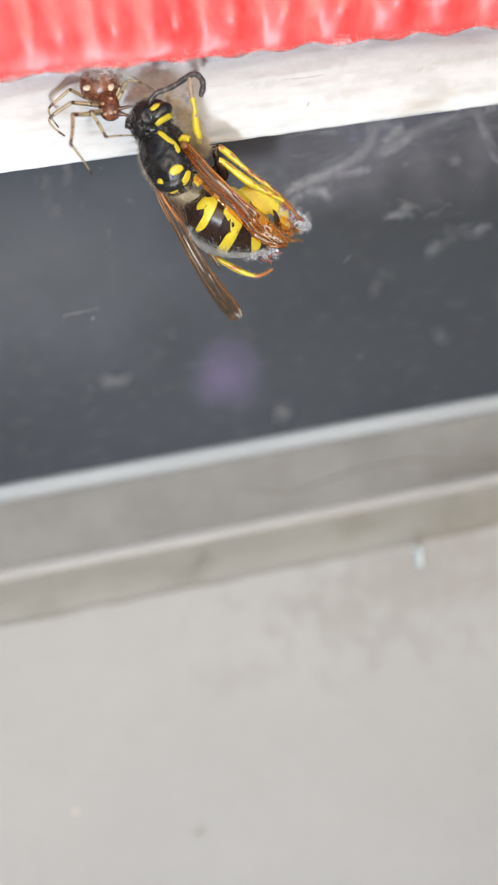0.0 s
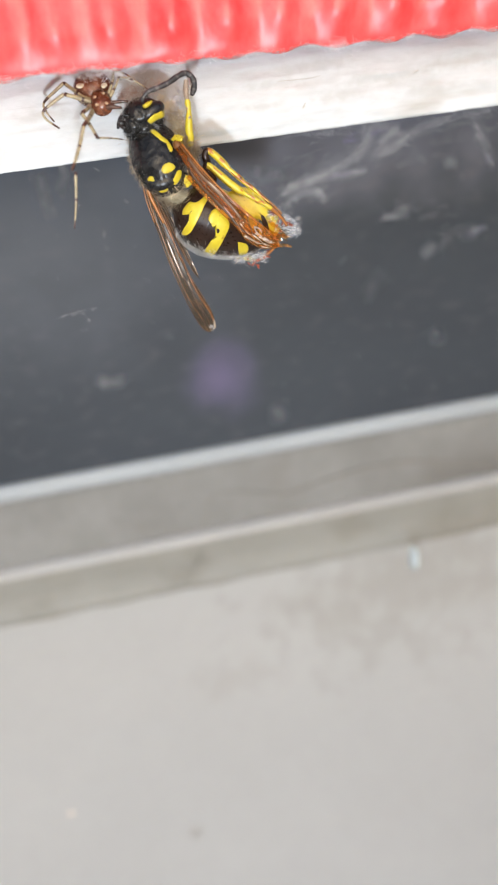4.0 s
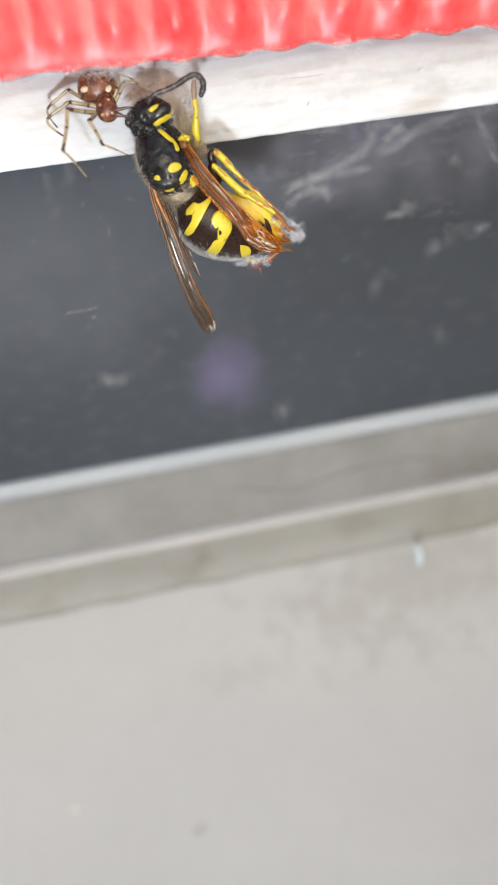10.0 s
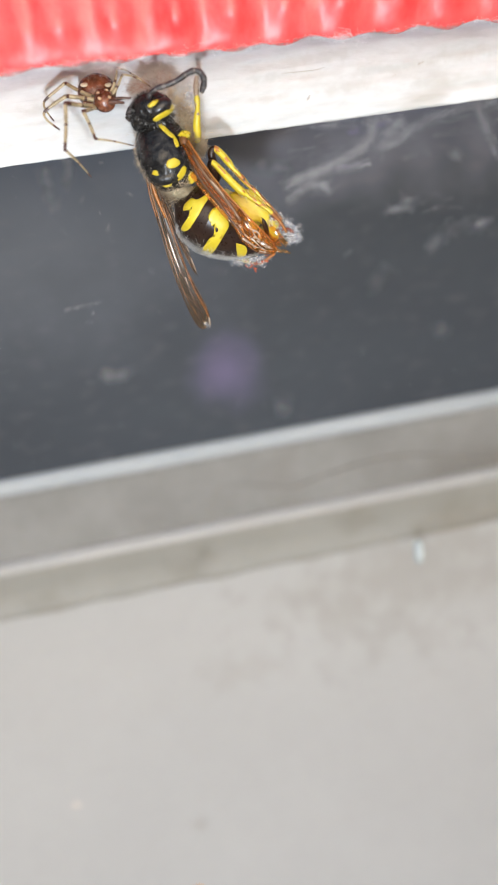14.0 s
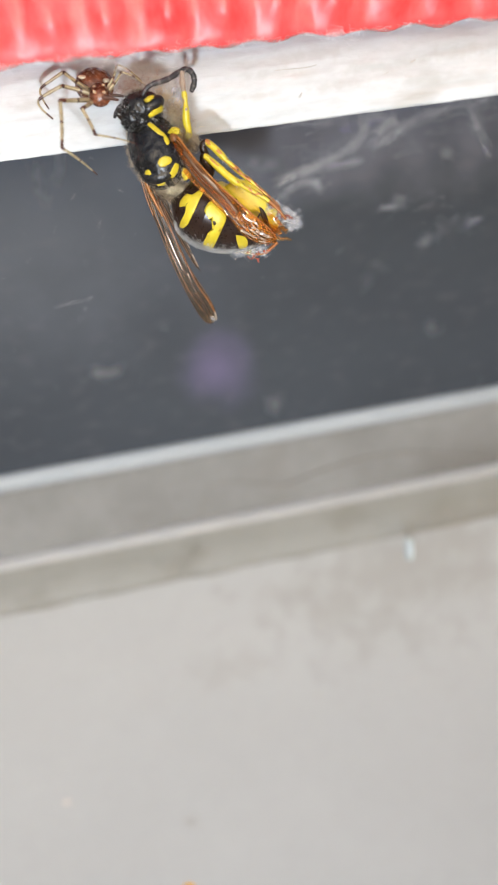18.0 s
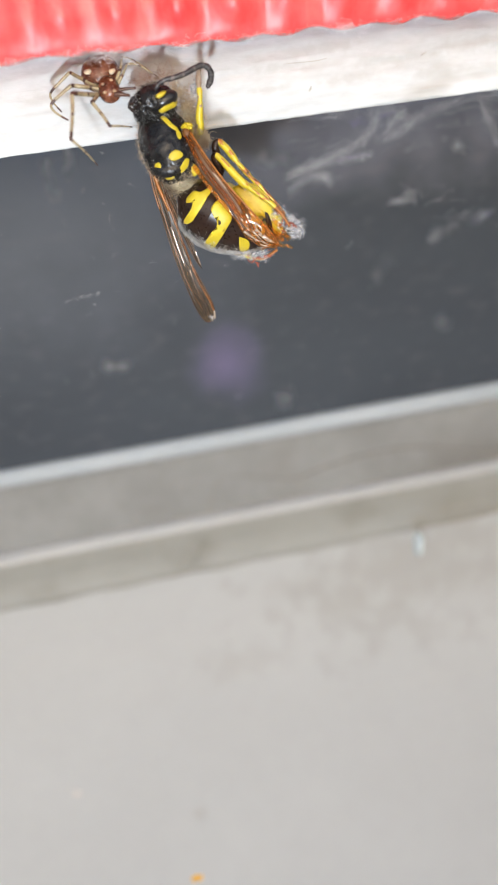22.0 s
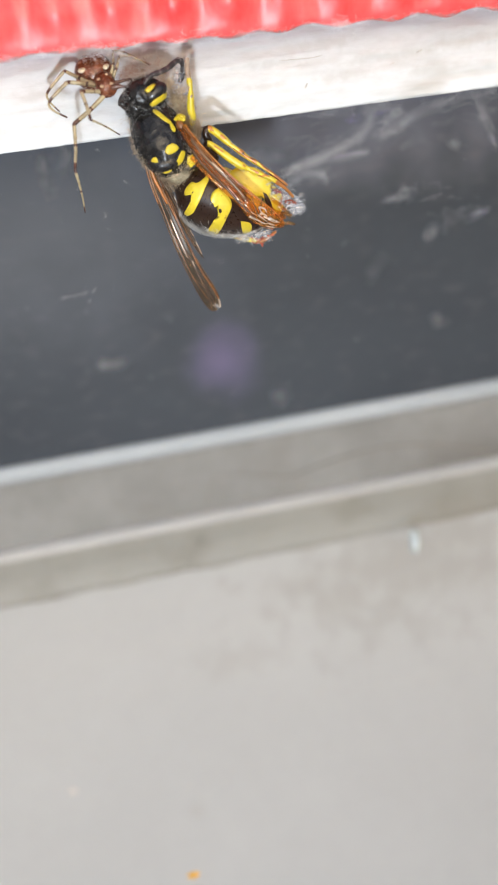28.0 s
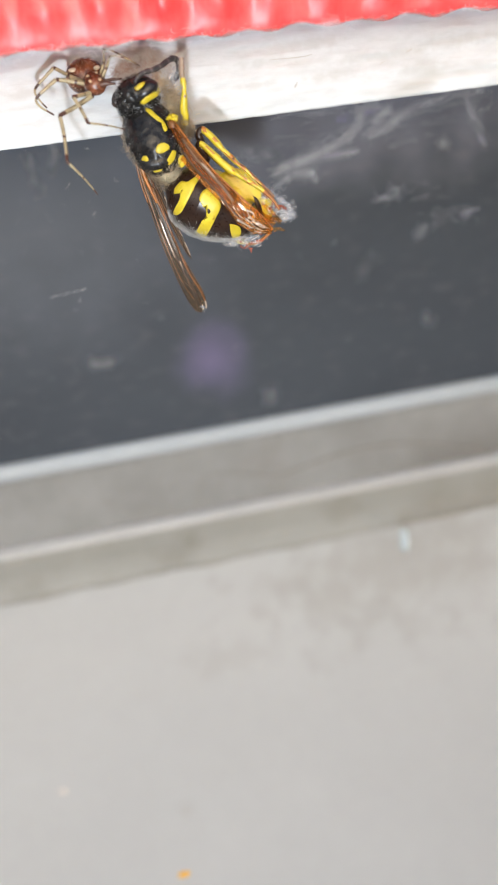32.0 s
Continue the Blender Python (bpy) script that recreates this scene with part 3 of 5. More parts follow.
patch([(276, 233), (284, 234), (298, 247), (306, 254), (303, 258), (294, 253), (284, 244), (277, 237)])
patch([(306, 254), (311, 262), (314, 270), (310, 274), (306, 268), (304, 259)])
patch([(317, 247), (327, 250), (333, 258), (327, 264), (318, 259), (314, 253)])
patch([(292, 306), (296, 297), (306, 293), (315, 297), (316, 304), (306, 310), (297, 311)])
patch([(308, 330), (315, 318), (322, 307), (328, 310), (325, 322), (316, 332)])
patch([(328, 332), (334, 318), (341, 322), (345, 330), (338, 337), (331, 337)])
patch([(266, 327), (269, 317), (276, 316), (279, 325), (276, 333), (270, 332)])
patch([(284, 340), (293, 336), (302, 337), (300, 343), (290, 345)])
for (x, y, z), a, b, k in (((324, 252, 29), (9, 3), (-3, 6), 6), ((337, 326, 26), (7, -4), (5, 9), 7)):
    bm = bmesh.new()
    blob(bm, at(x, y, z), vec(*a), vec(*b), vec(0, 0, k), 30, 20)
    for v in bm.verts:
        p = v.co / S
        v.co += vec(noise.noise(p / 5), noise.noise(p / 5 + Vector((5, 0, 0))), noise.noise(p / 5 + Vector((0, 5, 0)))) * 4.5
    part("yellow_marking", bm, YELLOW, thorax)
bm = bmesh.new()
hairs(bm, T_C, T_A, T_B, T_D, 2400, 9.5 * S, 0.20 * S, 3, keep=lambda n: n.z < 0.45)
part("hair", bm, HAIR, thorax, "pale brown fine hair")
bm = bmesh.new()
hairs(bm, T_C, T_A, T_B, T_D, 320, 5 * S, 0.12 * S, 13, keep=lambda n: 0.1 < n.z < 0.72)
part("down", bm, PALE_HAIR, thorax, "short greyish down")
bm = bmesh.new()
hairs(bm, T_C, T_A, T_B, T_D, 500, 6 * S, 0.22 * S, 14, keep=lambda n: n.z > -0.2 and n.x < 0.5)
part("bristles", bm, BLACK_HAIR, thorax, "short black bristles")
# scutellum swelling
bm = bmesh.new()
blob(bm, on_thorax(292, 322, -13), vec(8, 17), vec(28, -9), vec(0, 0, 13), 24, 14)
part("scutellum", bm, BLACK, thorax)
bm = bmesh.new()
blob(bm, at(323, 264, 32), vec(5, 9), vec(7, -3), vec(0, 0, 8), 16, 10)
part("tegula", bm, VEIN, thorax, "amber wing-base cap")

# head
head = None
H_C, H_A, H_B, H_D = at(265, 210, 4), vec(35, -10), vec(9, 27), vec(0, 0, 36)
bm = bmesh.new()
blob(bm, H_C, H_A, H_B, H_D, 60, 44, shape=lambda u: (1 - abs(2 * u - 1) ** 2.4) ** 0.5)
for v in bm.verts:
    p = v.co / S
    v.co -= (v.co - H_C).normalized() * (4.0 * abs(noise.noise(p / 11)) + 1.5 * abs(noise.noise(p / 5))) * S
head = part("head", bm, BLACK, wasp)
bm = bmesh.new()
blob(bm, at(266, 238, 2), vec(19, -4), vec(5, 13), vec(0, 0, 26), 30, 20)
part("neck", bm, BLACK, head)


def on_head(px, py, lift=1.0):
    return skin(H_C, H_A, H_B, H_D, 2.4, px, py, lift)


bm = bmesh.new()
blob(bm, at(277, 203, 24), vec(20, -13), vec(8, 12), vec(3, 0, 15), 24, 16)
part("eye", bm, EYE_M, head, "glossy black kidney eye")
bm = bmesh.new()
blob(bm, at(244, 234, 4), vec(9, 5), vec(-4, 10), vec(0, 0, 19), 24, 16)
part("eye", bm, EYE_M, head, "glossy black kidney eye")
patch([(268, 222), (276, 214), (288, 207), (298, 198), (303, 205), (297, 213), (286, 219), (274, 226)], 2, parent=head, place=lambda x, y, l: on_head(x, y, l + 5), name="yellow_cheek")
patch([(258, 197), (266, 190), (276, 187), (273, 194), (263, 201)], 2, parent=head, place=lambda x, y, l: on_head(x, y, l + 5), name="yellow_brow")
bm = bmesh.new()
blob(bm, at(244, 224, 8), vec(16, 4), vec(-3, 22), vec(0, 0, 22), 40, 28)
for v in bm.verts:
    p = v.co / S
    v.co += vec(noise.noise(p / 7), noise.noise(p / 7 + Vector((9, 0, 0))), noise.noise(p / 7 + Vector((0, 9, 0)))) * 5
part("face", bm, BLACK, head)
bm = bmesh.new()
for k in (-1, 1):
    tube(bm, line_of([(230, 222 + k * 6, 8, 4), (224, 223 + k * 5, 10, 3.2), (218, 221 + k * 2, 11, 1.6)]), 3, 7)
part("mandible", bm, DARK, head)
bm = bmesh.new()
hairs(bm, H_C, H_A, H_B, H_D, 700, 10 * S, 0.17 * S, 5, keep=lambda n: n.z < 0.6)
hairs(bm, at(243, 224, 8), vec(16, 4), vec(-3, 21), vec(0, 0, 20), 220, 9 * S, 0.18 * S, 6)
part("hair", bm, PALE_HAIR, head, "greyish fine face hair")
bm = bmesh.new()
hairs(bm, at(244, 224, 8), vec(16, 4), vec(-3, 22), vec(0, 0, 22), 2600, 5 * S, 0.17 * S, 16)
hairs(bm, at(266, 238, 2), vec(19, -4), vec(5, 13), vec(0, 0, 26), 1500, 6 * S, 0.17 * S, 18)
hairs(bm, H_C, H_A, H_B, H_D, 2600, 6 * S, 0.17 * S, 17, keep=lambda n: n.x < 0.45 or n.y > 0.3)
part("bristles", bm, BLACK_HAIR, head, "dense black face bristles")
feelers = []
for pts in ([(258, 190, 26, 4), (262, 178, 29, 4), (272, 168, 32, 4.4), (288, 162, 33, 4.8), (308, 152, 33, 5), (326, 139, 32, 5.2), (340, 134, 31, 5.2), (351, 141, 30, 5.4), (355, 154, 29, 5.6), (352, 168, 28, 5.2), (349, 173, 28, 3)],
            [(248, 196, 14, 4), (238, 199, 10, 3.8), (228, 205, 4, 3.6), (222, 214, -4, 3.4), (221, 226, -12, 3)]):
    bm = bmesh.new()
    tube(bm, line_of([(x, y, z, r * (0.84 if k % 3 == 0 else 0.98)) for k, (x, y, z, r) in enumerate(spline(pts, 3))]), 2, 10,
         pick=lambda q, a: 1 if (q * 10.5) % 1 > 0.78 else 0)
    feelers.append(part("antenna", bm, [FEELER, RING], head, "dark jointed antenna"))

# abdomen: dark core with overlapping banded plates
abd_a = Vector((0.89, 0.455, 0)).normalized()
A_LEN = 178.0
A_BASE = (309, 364, -6)
abd_b = Vector((0.455, -0.89, 0))


def abd_point(u, ang, k=1.0):
    r = abd_r(u) * k
    x = A_BASE[0] + abd_a.x * A_LEN * u + abd_b.x * r * math.cos(ang)
    y = A_BASE[1] + abd_a.y * A_LEN * u + abd_b.y * r * math.cos(ang)
    return at(x, y, A_BASE[2] + r * math.sin(ang) * 0.95)


R_TAB = [(0.0, 8), (0.05, 22), (0.10, 36), (0.16, 47), (0.26, 55), (0.40, 59), (0.58, 56), (0.74, 46), (0.88, 31), (0.96, 18), (1.0, 6)]


def abd_r(u):
    for (a, ra), (b, rb) in zip(R_TAB, R_TAB[1:]):
        if u <= b:
            t = (u - a) / (b - a)
            return ra + (rb - ra) * t
    return R_TAB[-1][1]


def ring_body(bm, u0, u1, k0, k1, nu, nv, pick=None):
    rings = [[bm.verts.new(abd_point(u0 + (u1 - u0) * i / nv, 2 * math.pi * s / nu, k0 + (k1 - k0) * i / nv)) for s in range(nu)] for i in range(nv + 1)]
    for i, (a, b) in enumerate(zip(rings, rings[1:])):
        for s in range(nu):
            f = bm.faces.new((a[s], a[(s + 1) % nu], b[(s + 1) % nu], b[s]))
            if pick:
                f.material_index = pick((i + 0.5) / nv, (s + 0.5) / nu * 2 * math.pi)
    bm.faces.new(rings[0])
    bm.faces.new(rings[-1][::-1])


bm = bmesh.new()
ring_body(bm, 0.0, 1.0, 0.95, 0.95, 28, 24)
abdomen = part("abdomen", bm, DARK, wasp)
MID = radians(162)      # the back's midline, turned away to the lower left of the view


def banded(seg):
    def pick(v, ang):
        if seg == 0:
            return 0
        d = (ang - MID + math.pi) % (2 * math.pi) - math.pi
        edge = 0.60 + 0.20 * math.exp(-(d / 0.25) ** 2) - 0.20 * math.exp(-((abs(d) - 0.62) / 0.20) ** 2) + 0.20 * math.exp(-((abs(d) - 1.05) / 0.16) ** 2) - 0.10 * math.exp(-((abs(d) - 1.45) / 0.2) ** 2)
        if abs(d) > 1.8:
            edge = 0.26 + 0.10 * math.cos(7 * d)
        edge += 0.03 * math.sin(11 * d + seg * 2)
        return 1 if v > edge and v < 0.95 and not -0.2 < ang - math.pi / 2 < 1.5 else 0
    return pick


for i, (u0, u1) in enumerate([(0.02, 0.30), (0.28, 0.62), (0.60, 0.87), (0.85, 0.94), (0.93, 1.0)]):
    bm = bmesh.new()
    ring_body(bm, u0, u1, 0.965, 1.03, 300, 100, banded(i))
    part("tergite", bm, [DARK, YELLOW], abdomen, "black and yellow banded plate")


def on_abdomen(px, py, lift=1.0):
    dx, dy = px - A_BASE[0], py - A_BASE[1]
    u, v = (dx * abd_a.x + dy * abd_a.y) / A_LEN, dx * abd_b.x + dy * abd_b.y
    r = abd_r(min(max(u, 0), 1)) * 1.03
    return at(px, py, A_BASE[2] + 0.95 * math.sqrt(max(r * r - v * v, 0)) + lift)


def close_up(*pts):
    """Marking outlines are drawn on a plan enlarged about the thorax."""
    return [(200 + x / 2.46, 120 + y / 2.46) for x, y in pts]


for outline in ([(367, 355), (358, 362), (347, 368), (338, 366), (331, 371), (325, 378), (324, 387), (330, 386), (335, 382), (334, 393), (330, 405), (321, 416), (326, 422), (335, 419), (341, 411), (348, 400), (354, 390), (360, 378), (368, 364)],
                close_up((455, 642), (428, 658), (414, 690), (430, 704), (440, 745), (428, 788), (396, 812), (390, 826), (426, 836), (455, 806), (480, 765), (502, 722), (492, 682)),
                close_up((537, 792), (572, 800), (582, 822), (566, 846), (545, 846), (538, 822))):
    patch(outline, 0.9, parent=abdomen, place=on_abdomen)
patch([(381, 416), (385, 417), (386, 422), (382, 424)], 2.0, mat=DARK, parent=abdomen, place=on_abdomen, name="dark_marking")


def on_flank(px, py, lift=1.0):
    return at(px, py, 33 + lift - 0.0035 * ((px - 452) ** 2 + (py - 385) ** 2) + 3.0 * noise.noise((px / 8, py / 8, 2)))


for outline in ([(404, 357), (430, 347), (457, 356), (474, 374), (480, 400), (470, 414), (458, 402), (444, 400), (420, 378)], [(480, 382), (492, 400), (493, 424), (483, 436), (474, 414)]):
    patch(outline, 1.0, parent=abdomen, place=on_flank, name="yellow_flank")
patch([(461, 394), (467, 398), (474, 414), (475, 427), (469, 424), (464, 412)], 2.2, mat=DARK, parent=abdomen, place=on_flank, name="dark_marking")
bm = bmesh.new()
g = random.Random(9)
for _ in range(3400):
    u, ang = g.uniform(0.12, 0.97), math.pi + g.gauss(0.06, 0.24)
    p = abd_point(u, ang, 1.0)
    q = abd_point(u + g.uniform(-0.01, 0.04), ang + g.uniform(-0.1, 0.1), 1.0 + g.uniform(0.05, 0.16))
    strand(bm, [p, q], 0.19 * S)
part("fringe", bm, PALE_HAIR, abdomen, "dense short white fringe")
bm = bmesh.new()
g = random.Random(8)
for _ in range(140):
    u, ang = g.uniform(0.02, 1.0), g.uniform(0, 2 * math.pi)
    if math.sin(ang) > 0.75:
        continue
    p = abd_point(u, ang, 1.0)
    q = abd_point(u + g.uniform(-0.03, 0.07), ang + g.uniform(-0.2, 0.2), 1.0 + g.uniform(0.05, 0.14))
    strand(bm, [p, (p + q) / 2 + vec(g.uniform(-2, 2), g.uniform(-2, 2), g.uniform(-2, 2)), q], 0.2 * S)
part("hair", bm, PALE_HAIR, abdomen, "whitish fine hair")
bm = bmesh.new()
tube(bm, line_of([(300, 338, 2, 14), (312, 352, 0, 10), (322, 364, -4, 12), (330, 372, -6, 22)]), 4, 12)
part("waist", bm, BLACK, wasp, "narrow dark waist")
bm = bmesh.new()
blob(bm, at(306, 349, 8), vec(34, 9), vec(-3, 11), vec(0, 0, 14), 26, 16)
for v in bm.verts:
    v.co += Vector((noise.noise(v.co / S / 5), noise.noise(v.co / S / 5 + Vector((7, 0, 0))), 0)) * 2.5 * S
fur = part("fur_pad", bm, CREAM, wasp, "cream fur at the waist")
bm = bmesh.new()
hairs(bm, at(306, 349, 8), vec(34, 9), vec(-3, 11), vec(0, 0, 14), 2600, 7 * S, 0.16 * S, 41)
hairs(bm, at(332, 250, 6), vec(12, 26), vec(8, -4), vec(0, 0, 12), 900, 8 * S, 0.14 * S, 42)
part("hair", bm, CREAM_HAIR, fur, "fine cream hair")


# wings
def wing(name, left, right, zs, mat, veins, label, pleat=1.1, tip=None, crumple=0.0):
    """A folded wing between two edges; from tip onwards along it the skin takes the second material and crumples."""
    bm = bmesh.new()
    n = 30
    L, Rr = spline(left, 8), spline(right, 8)
    Lp = [L[round(i * (len(L) - 1) / n)] for i in range(n + 1)]
    Rp = [Rr[round(i * (len(Rr) - 1) / n)] for i in range(n + 1)]
    m = 10

    def spot(i, j, off=0.0):
        t, w = i / n, j / m
        x, y = Lp[i] * (1 - w) + Rp[i] * w
        z = zs[0] + (zs[1] - zs[0]) * t + zs[2] * math.sin(math.pi * t) + pleat * math.sin(w * 9.0) * (1 - 0.4 * t) + zs[3] * (w - 0.5)
        z += 2.6 * noise.noise((t * 9, w * 1.6, zs[0])) + 3.2 * noise.noise((t * 4, 0, zs[0] + 5))
        z += crumple * max(0.0, t - 0.5) * noise.noise((t * 22, w * 6, 3))
        return at(x, y, z + off)
    top = [[bm.verts.new(spot(i, j, 0.35)) for j in range(m + 1)] for i in range(n + 1)]
    bot = [[bm.verts.new(spot(i, j, -0.35)) for j in range(m + 1)] for i in range(n + 1)]
    for i in range(n):
        for j in range(m):
            for f in (bm.faces.new((top[i][j], top[i + 1][j], top[i + 1][j + 1], top[i][j + 1])), bm.faces.new((bot[i][j], bot[i][j + 1], bot[i + 1][j + 1], bot[i + 1][j]))):
                f.material_index = 1 if tip and i / n > tip[0] + 0.06 * math.sin(j * 2.3) else 0
    for i in range(n):
        for j in (0, m):
            bm.faces.new((top[i][j], bot[i][j], bot[i + 1][j], top[i + 1][j]))
    for j in range(m):
        for i in (0, n):
            bm.faces.new((top[i][j], top[i][j + 1], bot[i][j + 1], bot[i][j]))
    w = part(name, bm, [mat, tip[1]] if tip else mat, wasp, label)
    for r0, r1, path, *own in veins:
        bm = bmesh.new()
        pts = []
        for k, (t, v) in enumerate(path):
            p = spot(round(t * n), round(v * m), 0.6)
            pts.append((*p, 0.56 * (r0 + (r1 - r0) * k / (len(path) - 1)) * S))
        tube(bm, pts, 5, 6)
        if own:
            part("fold", bm, own[0], w, own[1])
            continue
        part("vein", bm, AMBER if r0 > 3 and mat is WING_DEEP else VEIN if r0 > 2 or path[0][1] == 1 else DARK_VEIN, w)
    return w


VEINS = [(3.4, 2.4, [(0, 0), (0.12, 0), (0.24, 0), (0.34, 0)]), (2.0, 1.1, [(0.33, 0), (0.5, 0), (0.7, 0), (0.86, 0), (1, 0.2)]), (2.4, 0.9, [(0, 0.3), (0.2, 0.25), (0.4, 0.2), (0.6, 0.25), (0.8, 0.3)]),
         (2.0, 1.4, [(0, 0.5), (0.25, 0.5), (0.5, 0.55), (0.66, 0.65), (0.8, 0.6), (0.92, 0.45)]), (1.9, 1.4, [(0.42, 0.15), (0.50, 0.4), (0.58, 0.65)]), (1.9, 1.3, [(0.62, 0.1), (0.70, 0.5), (0.76, 0.65)]),
         (1.4, 0.7, [(0.1, 1), (0.3, 1), (0.5, 1), (0.8, 1), (1, 0.8)]), (1.0, 0.6, [(0.7, 0.7), (0.8, 0.4), (0.9, 0.1)])]
VEINS_R = [(3.2, 1.3, [(0, 0), (0.2, 0), (0.4, 0), (0.6, 0), (0.8, 0), (1, 0.2)]), (2.4, 1.4, [(0, 0.3), (0.2, 0.25), (0.4, 0.2), (0.55, 0.25)]), (1.8, 1.2, [(0, 0.6), (0.25, 0.7), (0.5, 0.7)]), (1.2, 0.7, [(0.62, 0.2), (0.72, 0.6), (0.80, 0.7)]), VEINS[6]]
# ridges added for the wings' glints, pale in base colour too
SHINY = (GLOSS, "glossy wing fold")
FOLDS_L = [(5.0, 2.0, [(0.40, 0.5), (0.46, 0.5), (0.54, 0.5)], *SHINY), (2.6, 1.0, [(0.56, 0.7), (0.64, 0.6), (0.72, 0.5)], *SHINY), (4.0, 3.0, [(0.90, 0.9), (0.95, 0.9), (1, 0.8)], *SHINY),
           (2.4, 1.0, [(0.66, 0.9), (0.72, 0.9), (0.78, 0.9)], *SHINY), (8.0, 4.0, [(0.02, 0.6), (0.12, 0.5), (0.24, 0.6), (0.32, 0.7)], AMBER, "thick amber wing root"),
           (4.4, 2.6, [(0.2, 0.85), (0.4, 0.88), (0.6, 0.9), (0.8, 0.92), (0.93, 0.92)], VEIN, "amber-brown folded wing edge")]
FOLDS_H = [(2.2, 1.2, [(q, 0.9), (q + 0.04, 0.9), (q + 0.07, 1)], *SHINY) for q in (0.34, 0.46, 0.58, 0.66, 0.78, 0.88)]
wr = random.Random(61)
FOLDS_R = [(3.0, 1.0, [(0.3, 0.3), (0.4, 0.3), (0.5, 0.4)], *SHINY), (5.5, 5.0, [(0.10, 0.4), (0.22, 0.4), (0.38, 0.4), (0.5, 0.4), (0.6, 0.5)], STRIPE, "greyish brown wing fold"),
           (4.2, 2.4, [(0.16, 0.95), (0.3, 0.95), (0.45, 0.95), (0.6, 0.9), (0.72, 0.8)], DARK_VEIN, "dark wing edge")]
for _ in range(15):
    q, v, d = wr.uniform(0.58, 0.88), wr.uniform(0.25, 0.95), wr.uniform(0.05, 0.10)
    FOLDS_R.append((wr.uniform(2.5, 5.5), 0.8, [(q, v), (q + d * 0.5, v + wr.uniform(-0.1, 0.1)), (q + d, v + wr.uniform(-0.15, 0.1))], *SHINY))
WING_L = wing("forewing", [(256, 318), (263, 360), (274, 398), (298, 481), (323, 547), (344, 588), (358, 598)], [(268, 322), (283, 362), (297, 400), (323, 481), (347, 531), (365, 565), (370, 588)],
     (18, -8, 6, 2), WING, VEINS + FOLDS_L, "narrow folded smoky amber wing", 0.8, (0.33, WING))
WING_L2 = wing("hindwing", [(264, 326), (285, 370), (305, 420), (325, 468), (341, 497)], [(276, 330), (298, 372), (316, 420), (334, 466), (347, 503)], (10, -12, 2, 1), WING, VEINS[:4] + FOLDS_H, "small clear amber hindwing")
WING_R = wing("forewing", [(330, 262), (350, 291), (374, 325), (402, 356), (431, 386), (460, 413), (482, 436), (491, 448)], [(319, 270), (336, 302), (356, 335), (384, 367), (407, 400), (430, 438), (460, 455), (488, 457)],
     (40, 62, 20, -8), WING_DEEP, VEINS_R + FOLDS_R, "deep amber wing folded over the abdomen", 1.4, (0.56, WING_THIN), 34.0)
WING_R2 = wing("hindwing", [(348, 310), (372, 340), (400, 370), (426, 398), (452, 426)], [(334, 322), (350, 343), (378, 375), (408, 407), (438, 438)], (42, 50, 16, -6), WING_THIN, VEINS[:4], "clear amber hindwing under the folded wing")

# legs
def leg(name, pts, bands, mats, label="", sub=5):
    bm = bmesh.new()
    def pick(s, a):
        base = next((m for lim, m in bands if s <= lim), bands[-1][1])
        spot = noise.noise((s * 14, math.cos(6.28 * a) * 0.9 + pts[0][0], math.sin(6.28 * a) * 0.9))
        if base == 3:
            return 0 if spot > 0.0 else 1 if spot > -0.35 else 2
        return 1 if base == 0 and spot > 0.36 else 2 if base == 0 and spot < -0.55 and mats is YA else base
    tube(bm, line_of([(x, y, z, r * 0.96) for x, y, z, r in pts]), 9, 14, pick=pick)
    ob = part(name, bm, mats, wasp, label)
    bm = bmesh.new()
    g = random.Random(name + str(pts[0][0]))
    line = spline(pts, 9)
    for _ in range(110):
        k = g.randrange(len(line) // 3, len(line) - 1)
        x, y, z, r = line[k]
        a, b = g.uniform(0, 6.28), g.uniform(-0.4, 1.0)
        out = vec(math.cos(a), math.sin(a), g.uniform(-0.6, 0.6)).normalized()
        along = (Vector(at(*line[k + 1][:3])) - Vector(at(x, y, z))).normalized()
        p = at(x, y, z) + out * r * 0.9 * S
        strand(bm, [p, p + (out + along * b).normalized() * g.uniform(3, 6) * S], 0.14 * S)
    part("hair", bm, PALE_HAIR, ob, "fine pale leg hair")
    return ob


YA = [YELLOW, AMBER, DARK]
YF = [YELLOW, FOOT, DARK]
leg("front_leg", [(336, 268, -8, 8), (343, 263, 2, 7.5), (346, 254, 8, 6.8), (344, 236, 12, 7), (345, 214, 16, 5.6), (345, 206, 16, 4.4), (344, 190, 16, 5.4), (343, 182, 16, 4.2), (342, 172, 15, 5.4), (342, 158, 13, 4.8), (343, 148, 12, 3.6)],
    [(0.68, 0), (1, 1)], YF, "yellow front leg with brown-grey foot")
leg("front_leg", [(250, 248, -25, 7), (258, 234, -36, 7), (266, 218, -42, 5.5), (270, 206, -44, 4), (268, 196, -42, 2.5)], [(0.3, 2), (1, 1)], YA, "amber front leg held close")
LEG_M = leg("middle_leg", [(342, 306, 2, 9), (358, 318, 6, 10), (374, 306, 10, 8), (370, 284, 14, 7), (376, 276, 16, 6), (388, 285, 19, 6.4), (402, 301, 22, 6.4), (411, 312, 24, 4.4), (426, 327, 26, 5.2), (436, 338, 29, 3.8), (447, 347, 30, 4.6), (462, 361, 32, 3.2), (480, 380, 32, 3.4), (497, 398, 32, 2.4)],
    [(0.30, 2), (0.53, 0), (0.9, 3), (1, 1)], YA, "yellow middle leg folded back")
